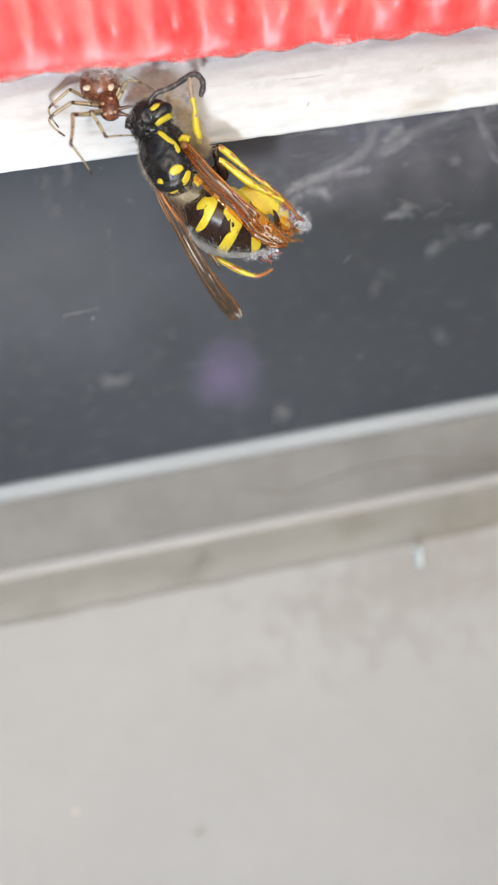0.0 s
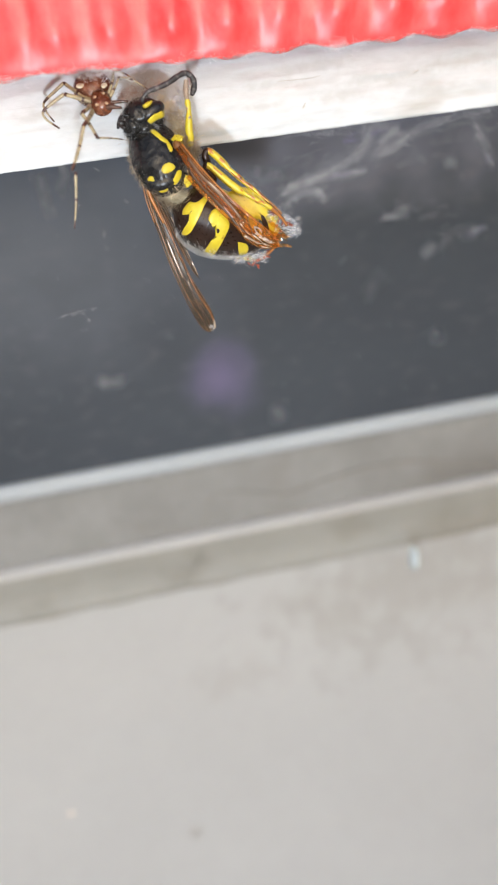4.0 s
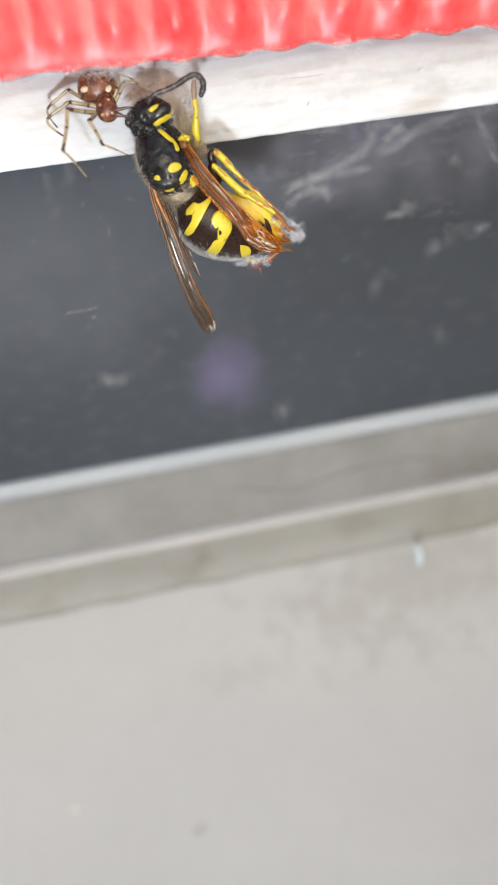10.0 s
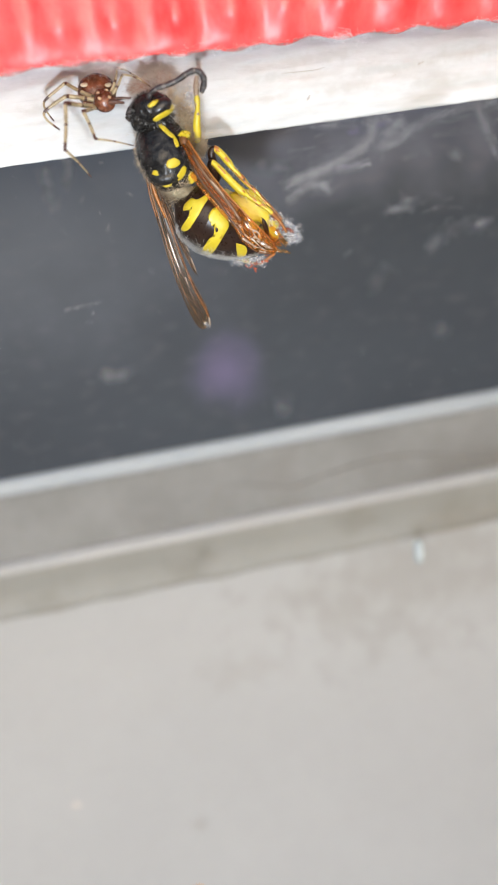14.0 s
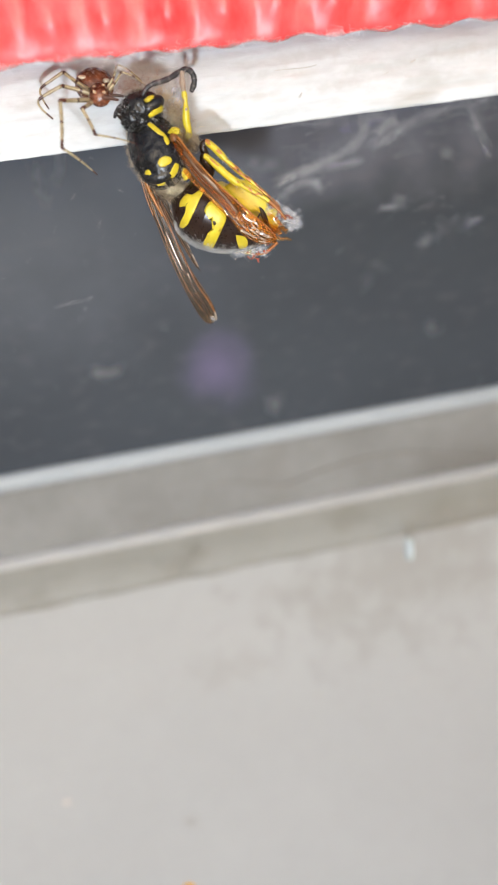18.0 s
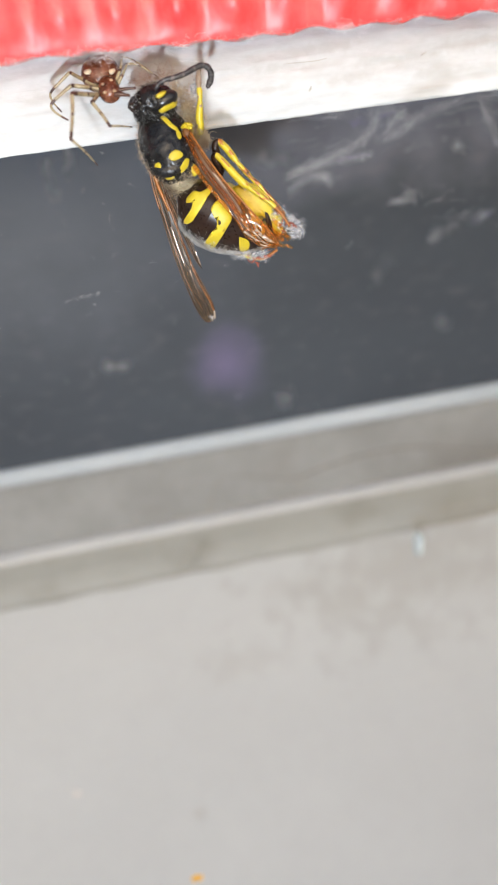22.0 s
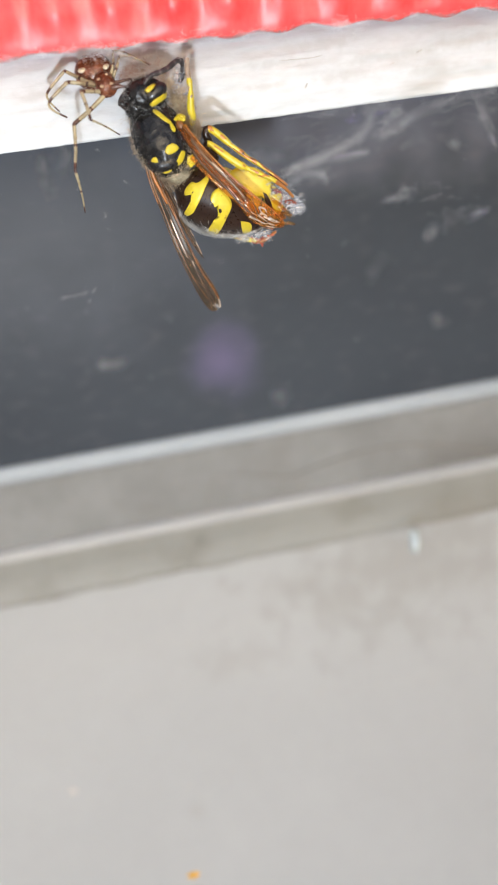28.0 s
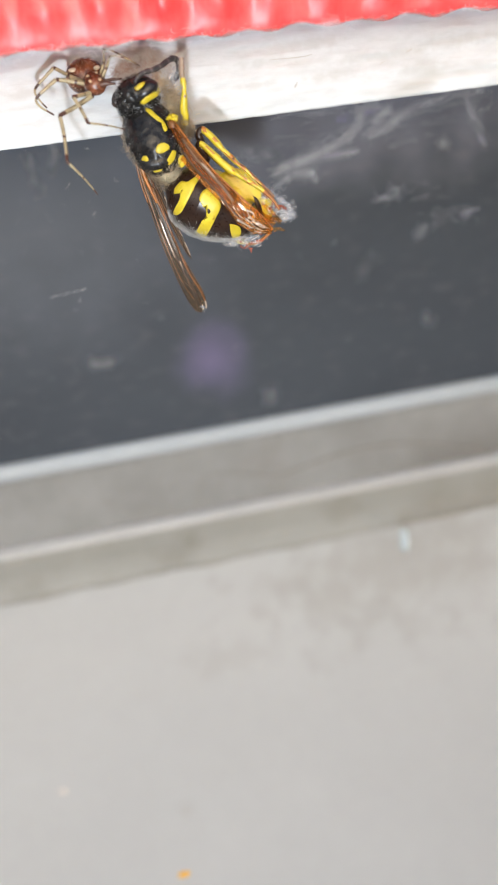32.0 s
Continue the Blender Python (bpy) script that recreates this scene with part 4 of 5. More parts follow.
LEG_H = leg("hind_leg", [(348, 334, 0, 9), (366, 336, 10, 11), (380, 326, 20, 9), (370, 305, 26, 7), (377, 304, 30, 5.8), (401, 328, 34, 7.2), (424, 349, 38, 7.4), (434, 356, 38, 4.4), (452, 368, 40, 5.2), (464, 376, 40, 3.8), (476, 384, 40, 4.4), (494, 402, 38, 3.0), (506, 420, 36, 2.2)],
    [(0.30, 2), (0.66, 0), (0.85, 3), (1, 1)], YA, "yellow hind leg folded back")
LEG_MU = leg("middle_leg", [(300, 338, -40, 8), (318, 372, -58, 8), (345, 410, -62, 9), (376, 440, -58, 8), (388, 449, -54, 5.4), (420, 462, -50, 6.2), (446, 469, -46, 4.4), (464, 468, -42, 3.8), (484, 454, -38, 2.6)], [(0.2, 2), (0.5, 3), (0.78, 0), (1, 1)], YA, "yellow middle leg under the abdomen")
LEG_HU = leg("hind_leg", [(310, 346, -46, 8), (332, 384, -70, 8), (366, 420, -76, 7), (402, 440, -66, 6), (440, 452, -54, 4.6), (470, 448, -46, 3)], [(0.25, 2), (0.75, 0), (1, 1)], YA, "yellow hind leg under the abdomen")

# silk wrapped round the tail and feet
def fluff(bm, clumps, seed, thin, thick, curl=0.6, reach=0.2):
    """Tangled strands: clumps of (centre, radius, count)."""
    g = random.Random(seed)
    for (cx, cy, cz), rad, count in clumps:
        for _ in range(count):
            p = np.array([cx + g.gauss(0, rad * 0.42), cy + g.gauss(0, rad * 0.42), cz + g.gauss(0, rad * 0.4)])
            d = np.array([g.gauss(0, 1), g.gauss(0, 1), g.gauss(0, 1)])
            d /= np.linalg.norm(d)
            pts = []
            for _k in range(6):
                pts.append(at(*p))
                d = d + np.array([g.gauss(0, curl), g.gauss(0, curl), g.gauss(0, curl)])
                d /= np.linalg.norm(d)
                p = p + d * rad * reach
            strand(bm, pts, g.uniform(thin, thick) * S)


bm = bmesh.new()
fluff(bm, [((500, 414, 24), 22, 26), ((514, 426, 22), 16, 18), ((523, 427, 22), 12, 10), ((492, 400, 30), 15, 22), ((440, 468, 6), 13, 18), ((456, 471, 6), 11, 14), ((474, 444, 26), 14, 10), ((420, 472, 0), 12, 14),
           ((480, 384, 34), 8, 20)], 21, 0.14, 0.32)
silk_wrap = part("silk_wrap", bm, M_FLUFF, wasp, "whitish silk fluff round tail and feet")
# crumpled glassy film: small bent flakes
bm = bmesh.new()
g = random.Random(77)
for (cx, cy, cz), wide, high, count in (((503, 412, 26), 20, 19, 46), ((519, 427, 24), 14, 12, 30), ((448, 470, 10), 22, 9, 26), ((484, 396, 32), 13, 10, 16), ((474, 438, 30), 12, 10, 8), ((424, 470, 4), 16, 5, 12), ((330, 190, 6), 14, 34, 14)):
    for _ in range(count):
        px, py, pz = cx + g.gauss(0, wide * 0.45), cy + g.gauss(0, high * 0.45), cz + g.gauss(0, 4)
        turn, size = g.uniform(0, 6.28), g.uniform(4, 8)
        lean = (g.uniform(-0.5, 0.5), g.uniform(-0.5, 0.5))
        grid = []
        for i in range(4):
            row = []
            for j in range(4):
                u, v = (i - 1.5) / 1.5 * size + g.uniform(-1, 1), (j - 1.5) / 1.5 * size * 0.7 + g.uniform(-1, 1)
                x, y = u * math.cos(turn) - v * math.sin(turn), u * math.sin(turn) + v * math.cos(turn)
                row.append(bm.verts.new(at(px + x, py + y, pz + lean[0] * x + lean[1] * y + g.uniform(-1.6, 1.6))))
            grid.append(row)
        for i in range(3):
            for j in range(3):
                bm.faces.new((grid[i][j], grid[i + 1][j], grid[i + 1][j + 1], grid[i][j + 1]))
def flake(bm, g, px, py, pz, size):
    """A small bent scrap of wing."""
    turn = g.uniform(0.3, 1.1)
    lean = (g.uniform(-0.4, 0.4), g.uniform(-0.4, 0.4))
    rows = []
    for i in range(5):
        row = []
        for j in range(3):
            u, v = (i - 2) / 2 * size, (j - 1) * size * 0.35 * (1 - abs(i - 2) * 0.3) + g.uniform(-0.4, 0.4)
            x, y = u * math.cos(turn) - v * math.sin(turn), u * math.sin(turn) + v * math.cos(turn)
            row.append(bm.verts.new(at(px + x, py + y, pz + lean[0] * x + lean[1] * y + g.uniform(-1, 1))))
        rows.append(row)
    for i in range(4):
        for j in range(2):
            bm.faces.new((rows[i][j], rows[i + 1][j], rows[i + 1][j + 1], rows[i][j + 1]))


silk_film = part("silk_film", bm, M_FILM, wasp, "glassy crumpled silk film round the tail", False)
# curled rims of the film and rust-red scraps caught in it
bm = bmesh.new()
g = random.Random(83)
for (cx, cy, cz), wide, high, count in (((506, 414, 28), 22, 20, 60), ((518, 430, 26), 12, 10, 34), ((450, 470, 12), 20, 8, 34), ((480, 384, 36), 16, 12, 10)):
    for _ in range(count):
        px, py, r, a = cx + g.gauss(0, wide * 0.38), cy + g.gauss(0, high * 0.38), g.uniform(2, 5.5), g.uniform(0, 6.3)
        strand(bm, [at(px + r * math.cos(a + 0.45 * q), py + r * 0.8 * math.sin(a + 0.45 * q), cz + g.gauss(0, 1.2)) for q in range(7)], g.uniform(0.22, 0.45) * S, 4)
silk_rims = part("silk_rims", bm, M_SILK, wasp, "curled white rims of silk film")
bm = bmesh.new()
for _ in range(26):
    px, py, pz = g.choice(((502, 414, 32), (452, 473, 16), (462, 470, 16), (484, 396, 36), (440, 476, 14)))
    px, py, a, r = px + g.gauss(0, 5), py + g.gauss(0, 4), g.uniform(0, 3.1), g.uniform(2, 5)
    tube(bm, line_of([(px, py, pz, 0.6), (px + r * math.cos(a), py + r * math.sin(a), pz + 1, g.uniform(1.0, 2.0)), (px + 2 * r * math.cos(a), py + 2 * r * math.sin(a), pz, 0.5)]), 3, 6)
rust_scraps = part("rust_scraps", bm, RUST, wasp, "rust-red scraps caught in the silk")
bm = bmesh.new()
g = random.Random(79)
for _ in range(12):
    flake(bm, g, 360 + g.gauss(0, 4), 584 + g.gauss(0, 7), -6 + g.gauss(0, 2), g.uniform(4, 8))
part("tip_film", bm, M_FILM, WING_L, "glassy pale wing tip", False)
bm = bmesh.new()
g = random.Random(78)
for _ in range(22):
    k = g.uniform(0.45, 1)
    flake(bm, g, 452 + 44 * k + g.gauss(0, 7), 398 + 50 * k + g.gauss(0, 8), 44 - 14 * k + g.gauss(0, 4), g.uniform(6, 13))
wing_scraps = part("wing_scraps", bm, WING_THIN, wasp, "crumpled amber wing scraps in the silk", False)
# tan fuzz; its two sparse rear clumps cover the head's cast shadow
bm = bmesh.new()
fluff(bm, [((300, 354, 8), 17, 420), ((325, 358, 12), 17, 420), ((285, 352, 4), 12, 200), ((342, 358, 18), 13, 200), ((306, 366, 0), 14, 200),            ((298, 158, -40), 16, 16), ((322, 184, -34), 16, 20), ((350, 280, -2), 14, 120), ((262, 182, 0), 12, 70), ((238, 246, -10), 12, 80), ((248, 300, -16), 12, 90)], 22, 0.10, 0.20, 0.3, 0.20)
fluff(bm, [((342, 262, 2), 17, 330), ((336, 240, -6), 16, 360), ((322, 216, -8), 16, 400), ((308, 197, -10), 14, 220), ((298, 182, -14), 12, 80), ((352, 276, -4), 14, 160)], 24, 0.20, 0.34, 0.35, 0.20)
part("tan_fluff", bm, M_TAN, wasp, "tan fuzz of hair and silk")
# pinkish-brown strands stand in for the head's cast shadow on the board
bm = bmesh.new()
fluff(bm, [((228, 172, -36), 15, 90), ((250, 166, -36), 15, 110), ((272, 160, -36), 14, 80), ((290, 154, -36), 12, 40)], 23, 0.11, 0.20, 0.22, 0.22)
part("head_shadow_tint", bm, M_SHADOW_TINT, wasp, "pinkish-brown silk strands standing in for the head's shadow")

# ---- the spider ----
SP_DEPTH = 0.0492
SS = SP_DEPTH / F_PX


def sat(px, py, z=0.0):
    k = 1 - z / F_PX
    return Vector((((px - 441) * k + 261) * SS, ((784 - py) * k - 584) * SS, z * SS))


def svec(dx, dy, dz=0.0):
    return Vector((dx * SS, -dy * SS, dz * SS))


SPIDER_POSE = Matrix.Translation(EYE + VIEW @ Vector(((180 - 441) / F_PX, (784 - 200) / F_PX, -1)) * SP_DEPTH) @ VIEW.to_4x4()
spider = tagged(new("spider"), "small glossy brown spider with pale spots biting the wasp", "spider")
spider.matrix_world = SPIDER_POSE
bm = bmesh.new()
blob(bm, sat(165, 153, 0), svec(7, -34), svec(34, 6), svec(0, 0, 30), 36, 26)
s_abd = part("abdomen", bm, S_BROWN, spider, "round glossy brown abdomen")
for (x, y, z), a, b in (((143, 165, 22), 8, 7), ((186, 164, 22), 6, 8), ((166, 136, 24), 8, 5), ((150, 138, 20), 6, 4), ((188, 188, 20), 4, 4)):
    bm = bmesh.new()
    blob(bm, sat(x, y, z), svec(a * 0.8, 1), svec(-1, b * 0.8), svec(0, 0, 3), 14, 10)
    blob(bm, sat(x + 0.5 * a, y - 0.45 * b, z - 1), svec(a * 0.5, 2), svec(-1, b * 0.45), svec(0, 0, 3), 12, 8)
    part("pale_spot", bm, S_PALE, s_abd, "cream spot")
bm = bmesh.new()
blob(bm, sat(184, 197, 8), svec(6, 26), svec(19, -4), svec(0, 0, 17), 36, 30, shape=lambda u: (1 - abs(2 * u - 1) ** 3) ** 0.5 * (0.90 + 0.14 * u))
carapace = part("carapace", bm, S_BROWN, spider)
bm = bmesh.new()
for x, y in ((187, 186), (178, 216), (195, 212), (173, 196)):
    blob(bm, sat(x, y, 23), svec(3.2, 0), svec(0, 2.6), svec(0, 0, 2.5), 10, 8)
part("pale_fleck", bm, S_FLECK, carapace)
bm = bmesh.new()
hairs(bm, sat(165, 153, 0), svec(7, -34), svec(34, 6), svec(0, 0, 30), 260, 6 * SS, 0.2 * SS, 71)
part("hair", bm, HAIR, s_abd, "sparse pale hair")
palps = []
for pts in ([(194, 205, 12, 4), (204, 203, 14, 3.2), (218, 200, 14, 2.6), (232, 199, 14, 2)], [(194, 214, 12, 5), (203, 213, 14, 5), (212, 215, 14, 3), (222, 217, 14, 2)]):
    bm = bmesh.new()
    tube(bm, [(*sat(x, y, z), r * SS) for x, y, z, r in pts], 4, 8)
    palps.append(part("pedipalp", bm, S_JOINT, spider))


def spider_leg(hip, thigh, shank):
    """A jointed leg: thigh from the hip, shank from the knee. Both turn about their first point."""
    def piece(name, pts, parent, origin):
        bm = bmesh.new()
        o = sat(*origin)
        tube(bm, [(*(sat(x, y, z) - o), 0.88 * r * SS) for x, y, z, r in pts], 6, 8, pick=lambda s, a: 1 if (s % 0.5) > 0.36 or s > 0.96 else 0)
        ob = part(name, bm, [S_LEG, S_JOINT], parent)
        return ob
    th = piece("leg", thigh, spider, hip)
    th.location = sat(*hip)
    kn = shank[0][:3]
    sh = piece("shank", shank, th, kn)
    sh.location = sat(*kn) - sat(*hip)
    return th, sh


LEG_1 = spider_leg((172, 196, 6), [(172, 196, 6, 5), (150, 191, 14, 4.6), (118, 186, 18, 4)], [(118, 186, 18, 4), (98, 200, 16, 3.4), (80, 216, 12, 2.8), (86, 230, 8, 2.4), (108, 246, 2, 1.8)])
LIMB = (76.0, 84.0, 94.0)               # lengths of the free leg's three pieces
LIMB_UNDER = (50.0, 54.0, 72.0)          # and of the leg held under the head


def limb(name, length, r0, r1):
    """One straight piece of the free leg, drawn downwards from its joint."""
    bm = bmesh.new()
    tube(bm, [(0.02 * length * math.sin(3.14 * k / 5) * SS, -length * k / 5 * SS, 0, 0.88 * (r0 + (r1 - r0) * k / 5) * SS) for k in range(6)], 4, 8,
         pick=lambda q, a: 1 if 0.40 < q < 0.50 or q > 0.84 or q < 0.05 else 0)
    return part(name, bm, [S_LEG, S_JOINT], spider)


LEG_2 = (limb("leg", LIMB[0], 5, 4), limb("shank", LIMB[1], 4, 3), limb("foot", LIMB[2], 3, 1.4))
LEG_3 = (limb("leg", LIMB_UNDER[0], 4.4, 3.8), limb("shank", LIMB_UNDER[1], 3.8, 3), limb("foot", LIMB_UNDER[2], 2.4, 1.2))
# back leg added along LEG_1's cast shadow, which it stands for
SHADOW_LEG = spider_leg((164, 190, -4), [(164, 190, -4, 4.5), (140, 178, -6, 4), (116, 164, -8, 3.6)], [(116, 164, -8, 3.6), (98, 180, -12, 3), (80, 198, -16, 2.5), (84, 214, -22, 2), (98, 232, -30, 1.5)])
spider_leg((196, 192, 2), [(196, 192, 2, 4), (208, 170, 4, 3), (216, 150, 2, 2.4)], [(216, 150, 2, 2.4), (232, 152, -4, 2), (250, 160, -12, 1.7), (268, 172, -18, 1.3)])
spider_leg((194, 188, 0), [(194, 188, 0, 4), (204, 160, 0, 3), (206, 138, -4, 2.4)], [(206, 138, -4, 2.4), (222, 142, -10, 2), (240, 152, -18, 1.6), (252, 160, -24, 1.2)])

# ---- cobweb on and before the panel ----
bm = bmesh.new()
g = random.Random(31)
WEBS = [([(114, 282), (116, 310), (116, 346)], 3, 26), ([(505, 240), (560, 236), (640, 232)], 6, 20), ([(715, 245), (750, 232), (800, 212), (850, 200), (882, 195)], 5, 90), ([(645, 227), (655, 250), (640, 270), (630, 285)], 4, 70),
        ([(630, 283), (600, 300), (580, 312)], 5, 50), ([(584, 308), (560, 320), (530, 330), (502, 343)], 5, 100), ([(680, 224), (705, 232), (690, 245), (672, 262)], 4, 60), ([(655, 230), (668, 226), (682, 224)], 4, 30),
        ([(660, 275), (690, 268), (705, 258), (720, 248)], 4, 50), ([(505, 370), (520, 356), (540, 345), (560, 340)], 5, 60), ([(560, 340), (572, 346), (578, 352)], 6, 26),
        ([(840, 200), (858, 250), (882, 300)], 4, 24), ([(708, 384), (717, 378), (724, 372)], 7, 18), ([(680, 389), (700, 384), (717, 379)], 2, 16), ([(717, 380), (760, 376), (800, 374)], 9, 4),
        ([(754, 452), (764, 444), (776, 430)], 6, 14), ([(776, 430), (790, 420), (800, 416)], 9, 8), ([(800, 416), (830, 412), (846, 408)], 7, 8), ([(838, 412), (847, 408), (858, 404)], 4, 10), ([(590, 316), (612, 312), (652, 304)], 2, 26),
        ([(652, 526), (670, 500), (690, 484)], 8, 8), ([(790, 292), (802, 290), (812, 292)], 5, 12), ([(76, 312), (82, 345), (90, 384)], 5, 22), ([(172, 676), (200, 680), (230, 674)], 4, 36),
        ([(440, 300), (480, 312), (520, 318)], 8, 24), ([(560, 240), (600, 214), (660, 205)], 10, 24), ([(485, 730), (500, 735), (492, 742)], 7, 18), ([(770, 600), (784, 604)], 7, 12),
        ([(500, 310), (580, 290), (660, 270), (720, 262)], 20, 22), ([(640, 300), (720, 270), (800, 240), (882, 225)], 18, 14)]
for path, spread, count in WEBS:
    line = spline(path, 6)
    for _ in range(round(count * 2.6)):
        i0 = g.randrange(0, max(1, len(line) - 3))
        n = g.randint(2, min(5, len(line) - i0))
        off = (g.gauss(0, spread * 0.9), g.gauss(0, spread * 0.9))
        y = g.uniform(0.002, 0.012) if path[0][0] > 440 and path[0][1] < 460 else PANEL_Y - 0.0001 - abs(g.gauss(0, 0.0004))
        pts = [on_plane(p[0] + off[0] + g.gauss(0, 4.5), p[1] + off[1] + g.gauss(0, 4.5), y) for p in line[i0:i0 + n]]
        strand(bm, pts, g.uniform(0.0035, 0.0075) * MM * (1.6 if y > 0.015 else 1.0))
tagged(new("cobweb", finish("cobweb", bm, M_WEB)), "dusty grey cobweb smears on the dark panel", "cobweb", kind="stuff")


# threads of silk haze before the red edge
bm = bmesh.new()
g = random.Random(44)
for (cx, cy), wx, wy, count, y in (((163, 130), 44, 10, 120, -0.0052), ((215, 138), 26, 12, 50, -0.0050), ((265, 122), 44, 6, 26, -0.0050), ((330, 150), 18, 26, 24, -0.0040), ((345, 112), 16, 14, 20, -0.0050), ((618, 84), 30, 9, 60, -0.0066), ((30, 146), 30, 8, 30, -0.0055)):
    for _ in range(count):
        px, py = cx + g.gauss(0, wx * 0.5), cy + g.gauss(0, wy * 0.5)
        a = g.uniform(0, 6.3)
        pts = []
        yy = y + g.gauss(0, 0.0004)
        for _k in range(5):
            pts.append(on_plane(px, py, yy))
            a += g.gauss(0, 0.5)
            px, py, yy = px + 5 * math.cos(a), py + 3 * math.sin(a), yy + g.gauss(0, 0.0001)
        strand(bm, pts, g.uniform(0.005, 0.009) * MM)
tagged(new("silk_haze", finish("silk_haze", bm, M_HAZE)), "pale silk haze hanging along the red edge", "silk", kind="stuff")

# threads with a violet sheen, given to them as base colour
bm = bmesh.new()
g = random.Random(46)
for path in ([(590, 316), (612, 312), (652, 304)], [(832, 418), (846, 412), (860, 408)], [(866, 280), (872, 290)], [(610, 250), (640, 245), (690, 232)]):
    line = spline(path, 4)
    for _ in range(16):
        i0 = g.randrange(0, len(line) - 2)
        dx, dy = g.gauss(0, 3), g.gauss(0, 3)
        strand(bm, [on_plane(p[0] + dx, p[1] + dy, 0.010) for p in line[i0:i0 + 3]], g.uniform(0.005, 0.009) * MM)
tagged(new("sheen_thread", finish("sheen_thread", bm, M_VIOLET)), "cobweb threads with a painted violet sheen", "cobweb", kind="stuff")

# dust grains on the panel
bm = bmesh.new()
g = random.Random(52)
for _ in range(420):
    p = on_plane(g.uniform(-60, 940), g.uniform(230, 840), PANEL_Y - 0.0001)
    r = g.choice((0.008, 0.010, 0.010, 0.013, 0.013, 0.018, 0.028)) * MM
    blob(bm, p, Vector((r * g.uniform(0.8, 2.5), 0, 0)), Vector((0, 0, r)), Vector((0, r, 0)), 6, 4)
tagged(new("dust", finish("dust", bm, M_SILK)), "grey dust grains on the dark panel", "dust", kind="stuff")

# single threads across the view; short ones at 0.006 stand for panel scratches
bm = bmesh.new()
for a, b, y in (((110, 562), (122, 560), 0.004), ((127, 558), (146, 555), 0.004), ((150, 553), (158, 552), 0.004), ((164, 550), (173, 547), 0.004), ((160, 568), (163, 566), 0.004), ((498, 347), (522, 341), 0.002), ((270, 128), (262, 190), -0.004), ((282, 126), (252, 200), -0.004), ((225, 160), (262, 196), -0.003), ((674, 391), (700, 385), 0.002), ((300, 100), (255, 195), -0.004), ((138, 372), (146, 364), 0.006), ((222, 354), (230, 362), 0.006), ((172, 300), (178, 304), 0.006), ((604, 468), (618, 460), 0.006), ((186, 420), (190, 412), 0.006)):
    strand(bm, [on_plane(a[0] + (b[0] - a[0]) * k / 6, a[1] + (b[1] - a[1]) * k / 6 + 2 * math.sin(k), y) for k in range(7)], 0.010 * MM)
tagged(new("silk_thread", finish("silk_thread", bm, M_SILK)), "fine loose silk threads and short panel scratches", "silk", kind="stuff")


def mark(name, pts, y, r, mat, label, category):
    """A thin line of grime or a chip lying in a surface; its tube is sunk so that only its back shows."""
    bm = bmesh.new()
    tube(bm, [(*on_plane(px, py, y), r * MM * k) for px, py, k in pts], 6, 8)
    return tagged(new(name, finish(name, bm, mat)), label, category, kind="structure")


mark("crack", [(330, 1040, 0.4), (352, 1000, 0.8), (364, 975, 1)], deep(0.0078), 0.12, M_CRACK, "faint brown crack in the sill", "crack")
mark("crack", [(364, 950, 1), (368, 915, 1), (376, 886, 1), (397, 874, 0.8), (463, 874, 0.9), (512, 878, 1.2), (578, 853, 1.4), (661, 829, 1.6), (744, 820, 1.6), (876, 829, 1.4)], deep(0.00822), 0.12, M_CRACK,
     "faint brown crack in the sill", "crack")
mark("crack", [(441, 151, 0.6), (500, 146, 1), (557, 140, 1.2), (580, 130, 0.5)], 0.00003, 0.022, M_PALECRACK, "fine grain crack in white paint", "crack")
mark("crack", [(611, 167, 0.5), (658, 165, 1), (685, 155, 1.2), (697, 148, 0.5)], 0.00003, 0.022, M_PALECRACK, "fine grain crack in white paint", "crack")
mark("chip", [(735, 132, 0.6), (740, 129, 1.2), (746, 126, 0.5)], 0.00000, 0.05, M_PALECRACK, "small dark chip in white paint", "chip")
mark("chip", [(540, 194, 0.6), (542, 190, 1.2), (544, 185, 0.5)], 0.00000, 0.05, M_PALECRACK, "small dark chip in white paint", "chip")


def fleck(name, px, py, y, a, b, mat, label):
    bm = bmesh.new()
    for _ in range(9):
        y = wall_face(on_plane(px, py, y).z)
    blob(bm, on_plane(px, py, y), Vector((a * MM, 0, 0)), Vector((0, 0, b * MM)), Vector((0, 0.12 * MM, 0)), 14, 10)
    return tagged(new(name, finish(name, bm, mat)), label, "speck")


fleck("amber_speck", 344, 1594, deep(0.0077), 0.62, 0.50, M_OCHRE, "small amber grit speck on the wall")
fleck("pink_speck", 128, 1443, deep(0.0077), 0.40, 0.36, M_PINK, "small pale pink speck on the wall")

# a glint of silk built as short tubes, its shine in the colour
bm = bmesh.new()
for k in range(3):
    tube(bm, [(*(on_plane(733 + 3 * k, 972 + 9 * q + 2 * k, 0.0145 - 0.0003 * k)), (0.16, 0.24, 0.26, 0.22, 0.12)[q] * MM) for q in range(5)], 4, 10)
tagged(new("silk_glint", finish("silk_glint", bm, M_GLINT)), "small bluish-white silk glint under the sill, shine put into its colour", "silk")

# ---- movement ----
def turned(a, b, c):
    """A turn from a turning vector in degrees."""
    v = Vector((radians(a), radians(b), radians(c)))
    return Matrix.Rotation(v.length, 4, v) if v.length > 1e-6 else Matrix.Identity(4)


def body(a, b, c, x, y, z):
    return WASP_POSE @ Matrix.Translation((x * MM, y * MM, z * MM)) @ turned(a, b, c)


